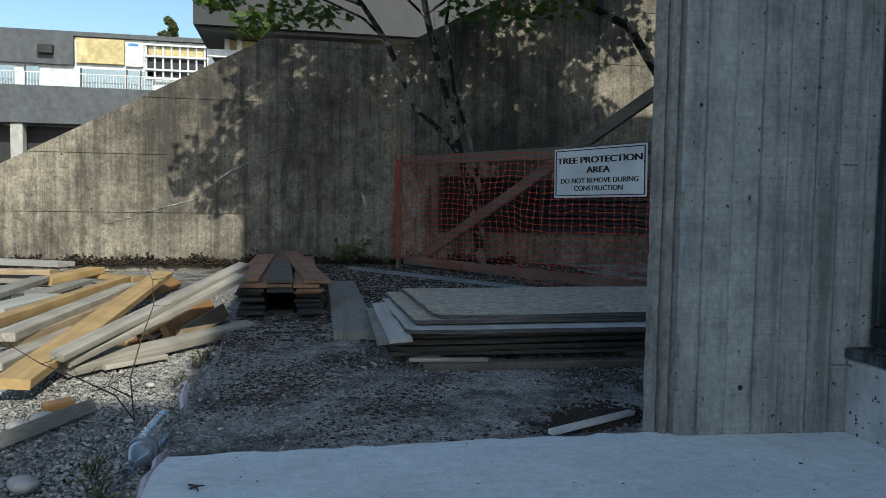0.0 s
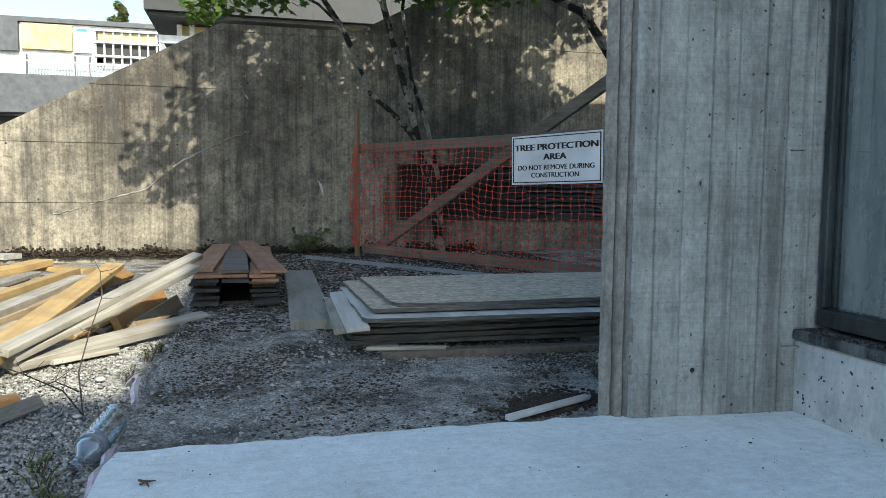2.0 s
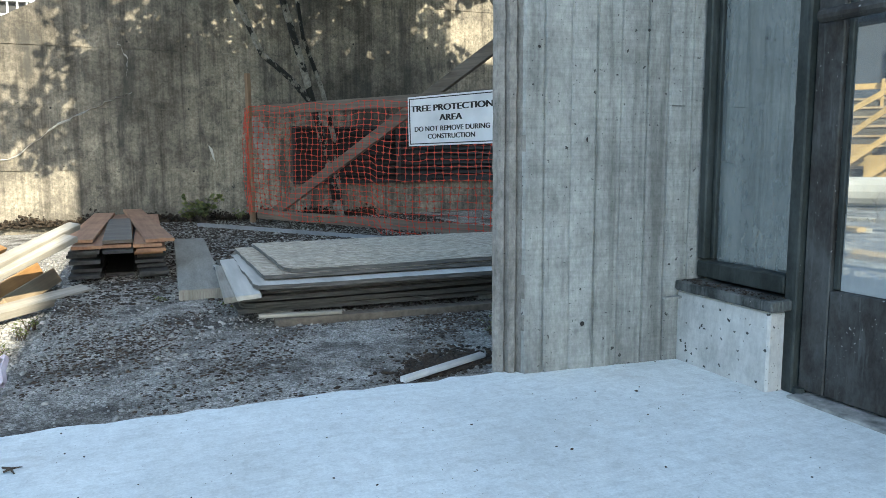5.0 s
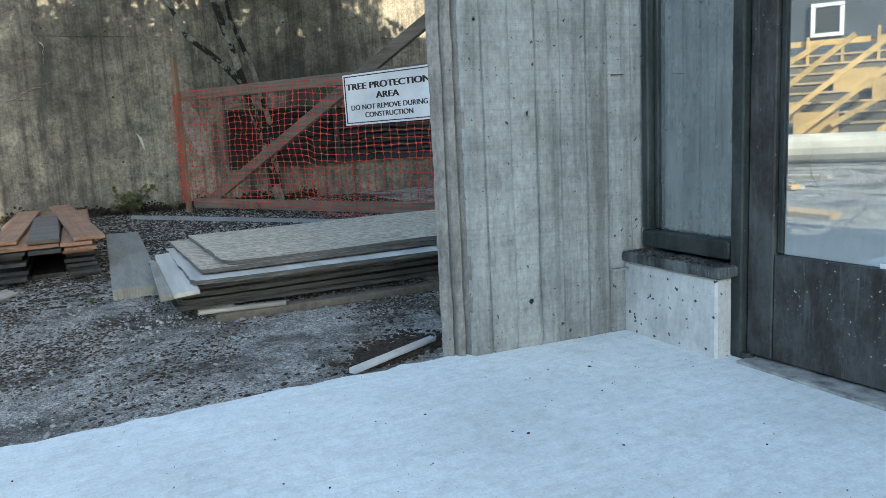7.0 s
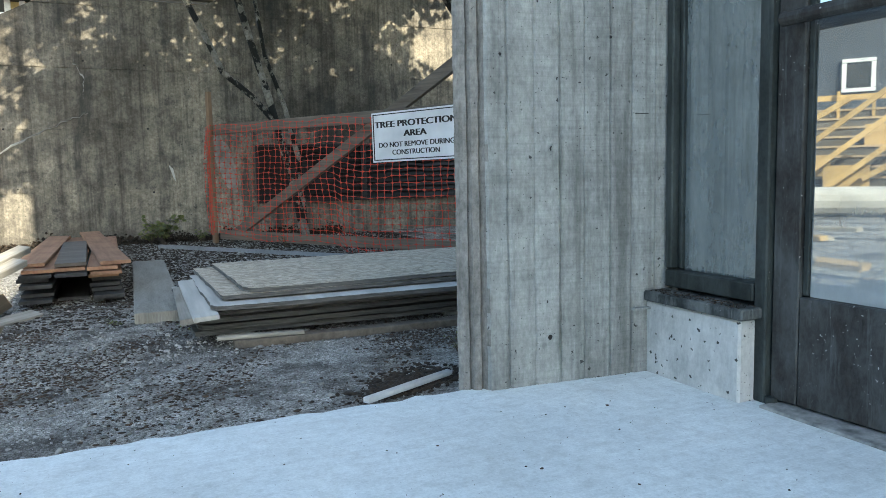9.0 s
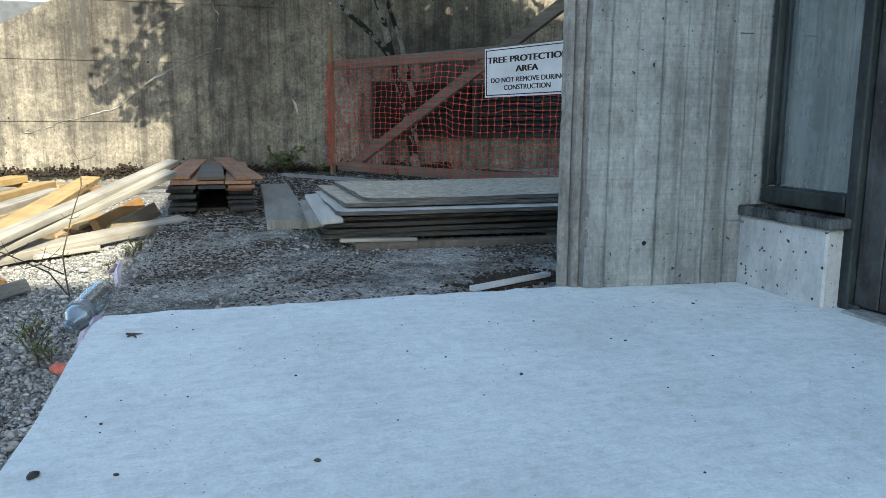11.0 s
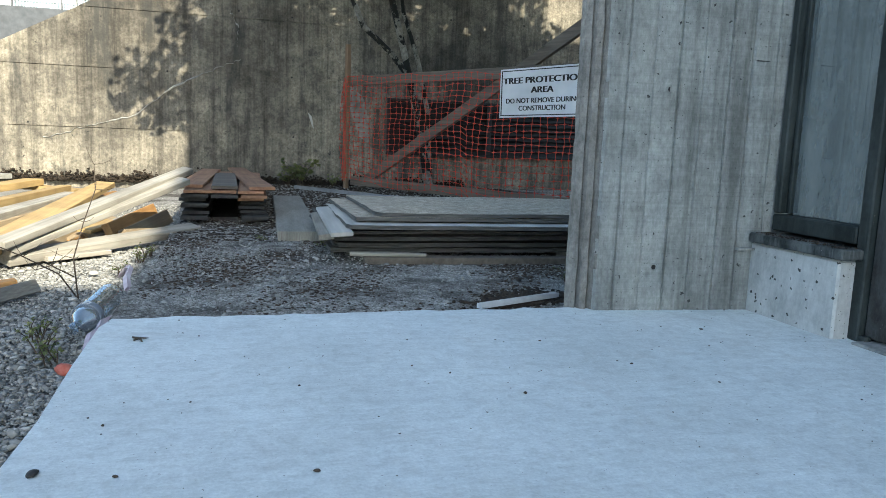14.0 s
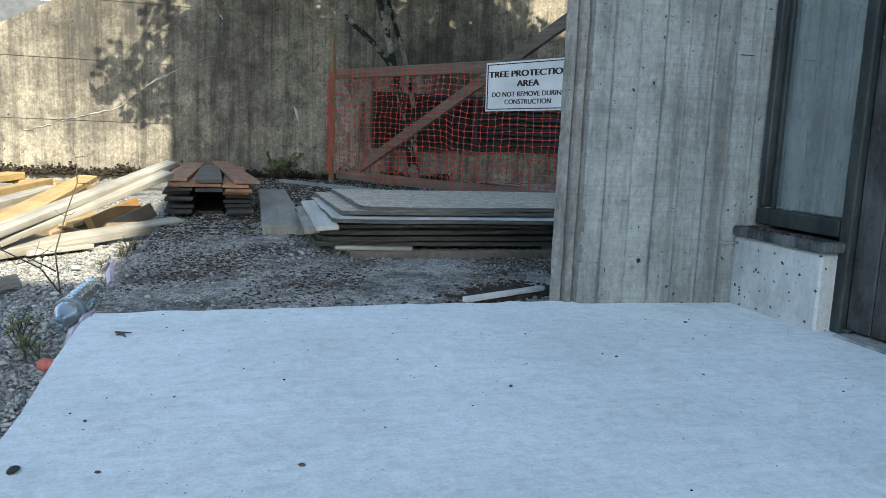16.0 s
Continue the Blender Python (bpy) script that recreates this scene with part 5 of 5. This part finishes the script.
# ---- small things ----
def clear_plastic():
    m, n, l, b = nodes_of("clear_plastic")
    t, g, mx = n.new("ShaderNodeBsdfTransparent"), n.new("ShaderNodeBsdfGlossy"), n.new("ShaderNodeMixShader")
    t.inputs[0].default_value = (0.95, 0.97, 0.98, 1)
    g.inputs["Roughness"].default_value = 0.12
    w = n.new("ShaderNodeLayerWeight")
    w.inputs[0].default_value = 0.32
    g.inputs["Color"].default_value = (0.85, 0.89, 0.92, 1)
    l.new(w.outputs["Facing"], mx.inputs[0])
    l.new(t.outputs[0], mx.inputs[1])
    l.new(g.outputs[0], mx.inputs[2])
    l.new(mx.outputs[0], n["Material Output"].inputs["Surface"])
    return m


def lathe(profile, sides=20):
    """A turned body along y."""
    bm = bmesh.new()
    rings = [[bm.verts.new((r * math.cos(t), y, r * math.sin(t))) for t in (2 * math.pi * k / sides for k in range(sides))] for y, r in profile]
    for a, b in zip(rings, rings[1:]):
        for k in range(sides):
            bm.faces.new((a[k], a[(k + 1) % sides], b[(k + 1) % sides], b[k]))
    bm.faces.new(rings[0])
    bm.faces.new(rings[-1])
    bmesh.ops.recalc_face_normals(bm, faces=bm.faces)
    for f in bm.faces:
        f.smooth = True
    return bm


M_PET = clear_plastic()
M_WRAP = grainy("dark_bottle_label", (0.13, 0.15, 0.18), (0.26, 0.29, 0.33), 30, 0.4, 0.05)
M_RAG = grainy("dirty_pink_cloth", (0.42, 0.33, 0.40), (0.66, 0.60, 0.64), 30, 0.9, 0.3)
M_PEACH = grainy("salmon_red_rind", (0.40, 0.07, 0.045), (0.58, 0.20, 0.14), 60, 0.6, 0.4)
M_TWIG = grainy("dry_twig", (0.05, 0.035, 0.025), (0.10, 0.075, 0.055), 60, 0.9, 0.3)


def build_bottle():
    m, n = between((-0.293, 1.79, -0.026), (-0.252, 2.13, -0.006))
    bottle = thing("plastic_bottle", "crumpled clear plastic drink bottle lying beside the slab", "bottle", at=m)
    prof = [(-0.155, 0.012), (-0.14, 0.0125), (-0.128, 0.016), (-0.10, 0.028), (-0.075, 0.036)]
    prof += [(-0.07 + 0.0135 * k, 0.036 if k % 2 else 0.031) for k in range(16)]
    prof += [(0.15, 0.035), (0.158, 0.030), (0.16, 0.02)]
    part("body", lathe(prof), M_PET, bottle)
    part("cap", lathe([(-0.172, 0.0135), (-0.171, 0.0125), (-0.156, 0.0125), (-0.1555, 0.0135)]), M_PET, bottle, "clear neck ring")
    wrap = part("label", lathe([(-0.076, 0.0362), (-0.075, 0.0374), (-0.046, 0.0374), (-0.045, 0.0364)]), M_WRAP, bottle, "dark grey printed label")
    bm = bmesh.new()
    ring = [[bm.verts.new((r * math.cos(t), -0.060 + r * math.sin(t), 0.0380 - 0.35 * r * abs(math.cos(t)) ** 2 + dz)) for t in (2 * math.pi * k / 20 for k in range(20))] for r, dz in ((0.006, 0.0), (0.006, 0.0008), (0.0115, 0.0008), (0.0115, 0.0))]
    for a, c in zip(ring, ring[1:]):
        for k in range(20):
            bm.faces.new((a[k], a[(k + 1) % 20], c[(k + 1) % 20], c[k]))
    part("printed_ring", bm, M_CLADW, wrap, "white printed ring")


build_bottle()


def ribbon(name, pts, w, mat, label):
    bm = bmesh.new()
    prev = None
    rng = random.Random(6)
    for k, p in enumerate(pts):
        p = Vector(p)
        d = (Vector(pts[min(k + 1, len(pts) - 1)]) - Vector(pts[max(k - 1, 0)])).normalized()
        s = d.cross(Vector((0, 0, 1))).normalized() * w * rng.uniform(0.6, 1.1)
        z = Vector((0, 0, 0.004))
        cur = [bm.verts.new(p - s), bm.verts.new(p + z + Vector((0, 0, rng.uniform(0, 0.012)))), bm.verts.new(p + s), bm.verts.new(p - z)]
        if prev:
            for a in range(4):
                bm.faces.new((prev[a], prev[(a + 1) % 4], cur[(a + 1) % 4], cur[a]))
        prev = cur
    return solid(name, bm, mat, label, "cloth")


ribbon("cloth_strip", [(-0.225, 1.60, -0.03), (-0.232, 1.68, -0.012), (-0.226, 1.75, -0.02), (-0.235, 1.83, -0.025), (-0.22, 1.9, -0.03)], 0.013, M_RAG, "dirty pink and white cloth strip along the slab's edge")
ribbon("cloth_strip", [(-0.29, 2.52, -0.03), (-0.262, 2.50, 0.005), (-0.245, 2.44, 0.012), (-0.25, 2.38, -0.01), (-0.24, 2.33, -0.04)], 0.014, M_RAG, "crumpled white and violet cloth strip on the gravel")
bm = bmesh.new()
bmesh.ops.create_icosphere(bm, subdivisions=3, radius=0.018)
for v in bm.verts:
    v.co *= 1 + 0.2 * noise.noise(v.co * 40)
    v.co.z *= 0.7
    if v.co.y > 0.008:
        v.co.y *= 0.3
for f in bm.faces:
    f.smooth = True
solid("fruit_rind", bm, M_PEACH, "piece of salmon-red fruit rind on the gravel", "fruit", at=pose(-0.258, 1.515, -0.042, 20, 0, 30))


def weed(x, y, z, count, height, seed, label, leafy=0.011):
    rng = random.Random(seed)
    w = thing("weed", label, "plant", "weeds", at=pose(x, y, z))
    bm = bmesh.new()
    clumps = []
    for k in range(count):
        a = rng.uniform(0, 6.28)
        h = height * rng.uniform(0.4, 1.0)
        r = h * rng.uniform(0.3, 0.9)
        p = Vector((rng.uniform(-0.02, 0.02), rng.uniform(-0.02, 0.02), -0.005))
        q = p + Vector((math.cos(a) * r * 0.5, math.sin(a) * r * 0.5, h * 0.7))
        e = p + Vector((math.cos(a) * r, math.sin(a) * r, h))
        tube(bm, [p, q, e], [0.0022, 0.0016, 0.0007], 4)
        clumps += [(q, (0.012, 0.012, 0.01)), (e, (0.016, 0.016, 0.012))]
    part("stem_tuft", bm, M_TWIG, w)
    leaf_cloud("leaves", [((c.x, c.y, c.z), r) for c, r in clumps], count * 6, leafy, M_WEED, w, seed)


low = "low green-grey weed growing in the gravel"
for k, (x, y, z, c, h) in enumerate(((-0.35, 1.74, GROUND_Z, 9, 0.06), (-0.40, 1.88, GROUND_Z, 8, 0.05), (-0.32, 1.66, GROUND_Z, 8, 0.05), (-0.31, 2.75, GROUND_Z, 10, 0.05), (-0.27, 3.2, GROUND_Z, 12, 0.06), (-0.29, 3.05, GROUND_Z, 8, 0.05), (0.50, 2.98, PAVE_Z, 14, 0.07), (0.47, 3.15, PAVE_Z, 10, 0.05), (1.25, 2.25, PAVE_Z, 8, 0.06), (0.2, 3.35, PAVE_Z, 7, 0.03), (1.55, 6.2, PAVE_Z, 16, 0.16))):
    weed(x, y, z, c, h, 40 + k, low)
weed(0.66, 7.1, PAVE_Z, 26, 0.27, 90, "broad-leaved green weed at the foot of the wall", 0.05)
weed(0.55, 7.2, PAVE_Z, 18, 0.16, 91, "broad-leaved green weed at the foot of the wall", 0.035)
weed(1.0, 7.2, PAVE_Z, 12, 0.12, 92, low, 0.025)


def build_sprig():
    sprig = thing("dry_sprig", "thin bare dry sprig standing in the gravel", "plant")
    rng = random.Random(31)
    stems = [[(-0.385, 2.33, GROUND_Z), (-0.40, 2.36, 0.06), (-0.375, 2.40, 0.17), (-0.345, 2.44, 0.27), (-0.35, 2.46, 0.35)],
             [(-0.385, 2.33, GROUND_Z), (-0.43, 2.30, 0.02), (-0.52, 2.27, 0.08), (-0.62, 2.26, 0.13), (-0.70, 2.25, 0.19)],
             [(-0.40, 2.36, 0.0), (-0.46, 2.34, 0.04), (-0.50, 2.32, 0.03)]]
    for pts in stems:
        bm = bmesh.new()
        tube(bm, pts, [0.0028 - 0.0019 * k / len(pts) for k in range(len(pts))], 5)
        part("stem", bm, M_TWIG, sprig)
        for k in range(1, len(pts)):
            for j in range(2):
                p = Vector(pts[k])
                d = Vector((rng.uniform(-0.06, 0.06), rng.uniform(-0.03, 0.03), rng.uniform(0.0, 0.05)))
                bm = bmesh.new()
                tube(bm, [p, p + d * 0.6, p + d + Vector((0, 0, 0.008))], [0.0013, 0.001, 0.0006], 4)
                part("twig", bm, M_TWIG, sprig)


build_sprig()


def build_litter():
    rng = np.random.default_rng(17)
    k = 30000
    x, y = rng.uniform(-0.2, 1.9, k), 2.8 + rng.normal(0, 0.5, k) - 0.05 * rng.uniform(0, 1, k)
    ok = (y > 1.85) & (y < 4.0) & (np.sin(x * 5 + y * 3) + np.sin(x * 11 - y * 7) + rng.normal(0, 0.7, k) > 0.2)
    p = np.stack([x, y, np.full(k, PAVE_Z + 0.001)], 1)[ok]
    stones("leaf_litter", p, np.clip(rng.lognormal(math.log(0.0033), 0.45, len(p)), 0.0014, 0.009), M_LITTER, "dark brown leaf litter and soil on the asphalt", "leaf litter", rng, 0.3)
    k = 34000
    p = np.stack([rng.uniform(-0.2, 2.8, k), 7.35 - 4.1 * rng.beta(1.0, 1.3, k), np.full(k, PAVE_Z + 0.001)], 1)
    stones("leaf_litter", p, np.clip(rng.lognormal(math.log(0.0068), 0.4, k), 0.002, 0.014), M_MOSS, "dark soil and litter before the fence", "leaf litter", rng, 0.3)


build_litter()


def debris(x, y, r, mat, label, seed):
    bm = bmesh.new()
    bmesh.ops.create_icosphere(bm, subdivisions=2, radius=r)
    for v in bm.verts:
        v.co *= 1 + 0.35 * noise.noise(v.co / r * 1.3 + Vector((seed * 3.1, 0, 0)))
        v.co.z *= 0.6
        v.co.x *= 1.5
    solid("crumb", bm, mat, label, "debris", "crumbs on the slab", at=pose(x, y, r * 0.5, 0, 0, seed * 50))


for k, (x, y, r) in enumerate(((0.208, 0.838, 0.005), (0.625, 1.10, 0.0048), (-0.107, 1.062, 0.0035), (-0.06, 0.87, 0.004), (0.93, 1.244, 0.004), (0.02, 1.15, 0.0025), (0.45, 1.3, 0.0025), (0.8, 1.45, 0.003), (1.2, 1.35, 0.003), (1.05, 1.1, 0.003), (1.28, 1.5, 0.0045), (0.35, 0.95, 0.002))):
    debris(x, y, r * 0.75, M_TWIG, "small dark crumb of soil on the pale slab", k)
debris(-0.167, 0.895, 0.007, M_DECKG, "curled dry leaf scrap on the pale slab", 5)
bm = bmesh.new()
tube(bm, [(-0.13, 1.59, 0.003), (-0.115, 1.575, 0.005), (-0.105, 1.55, 0.003)], [0.0025, 0.003, 0.0015], 5)
tube(bm, [(-0.125, 1.565, 0.003), (-0.112, 1.572, 0.006), (-0.095, 1.58, 0.003)], [0.002, 0.0025, 0.001], 5)
solid("twig", bm, M_TWIG, "small forked dark twig on the pale slab", "twig")
rng = np.random.default_rng(23)
k = 1400
a = rng.uniform(0, 1, k)
p = np.stack([0.86 + 0.2 * a + rng.normal(0, 0.05, k), 1.86 + 0.12 * a + np.abs(rng.normal(0, 0.07, k)), np.full(k, PAVE_Z + 0.002)], 1)
stones("soil", p, rng.uniform(0.003, 0.011, k), M_MOSS, "dark damp soil at the pier's foot", "soil", rng, 0.5)
k = 500
p = np.stack([rng.uniform(1.56, 1.62, k), rng.uniform(1.36, 1.69, k), np.full(k, 0.237)], 1)
stones("grit", p[:220], rng.uniform(0.001, 0.0035, 220), M_MOSS, "brown grit lying on the window sill", "grit", rng, 0.5)
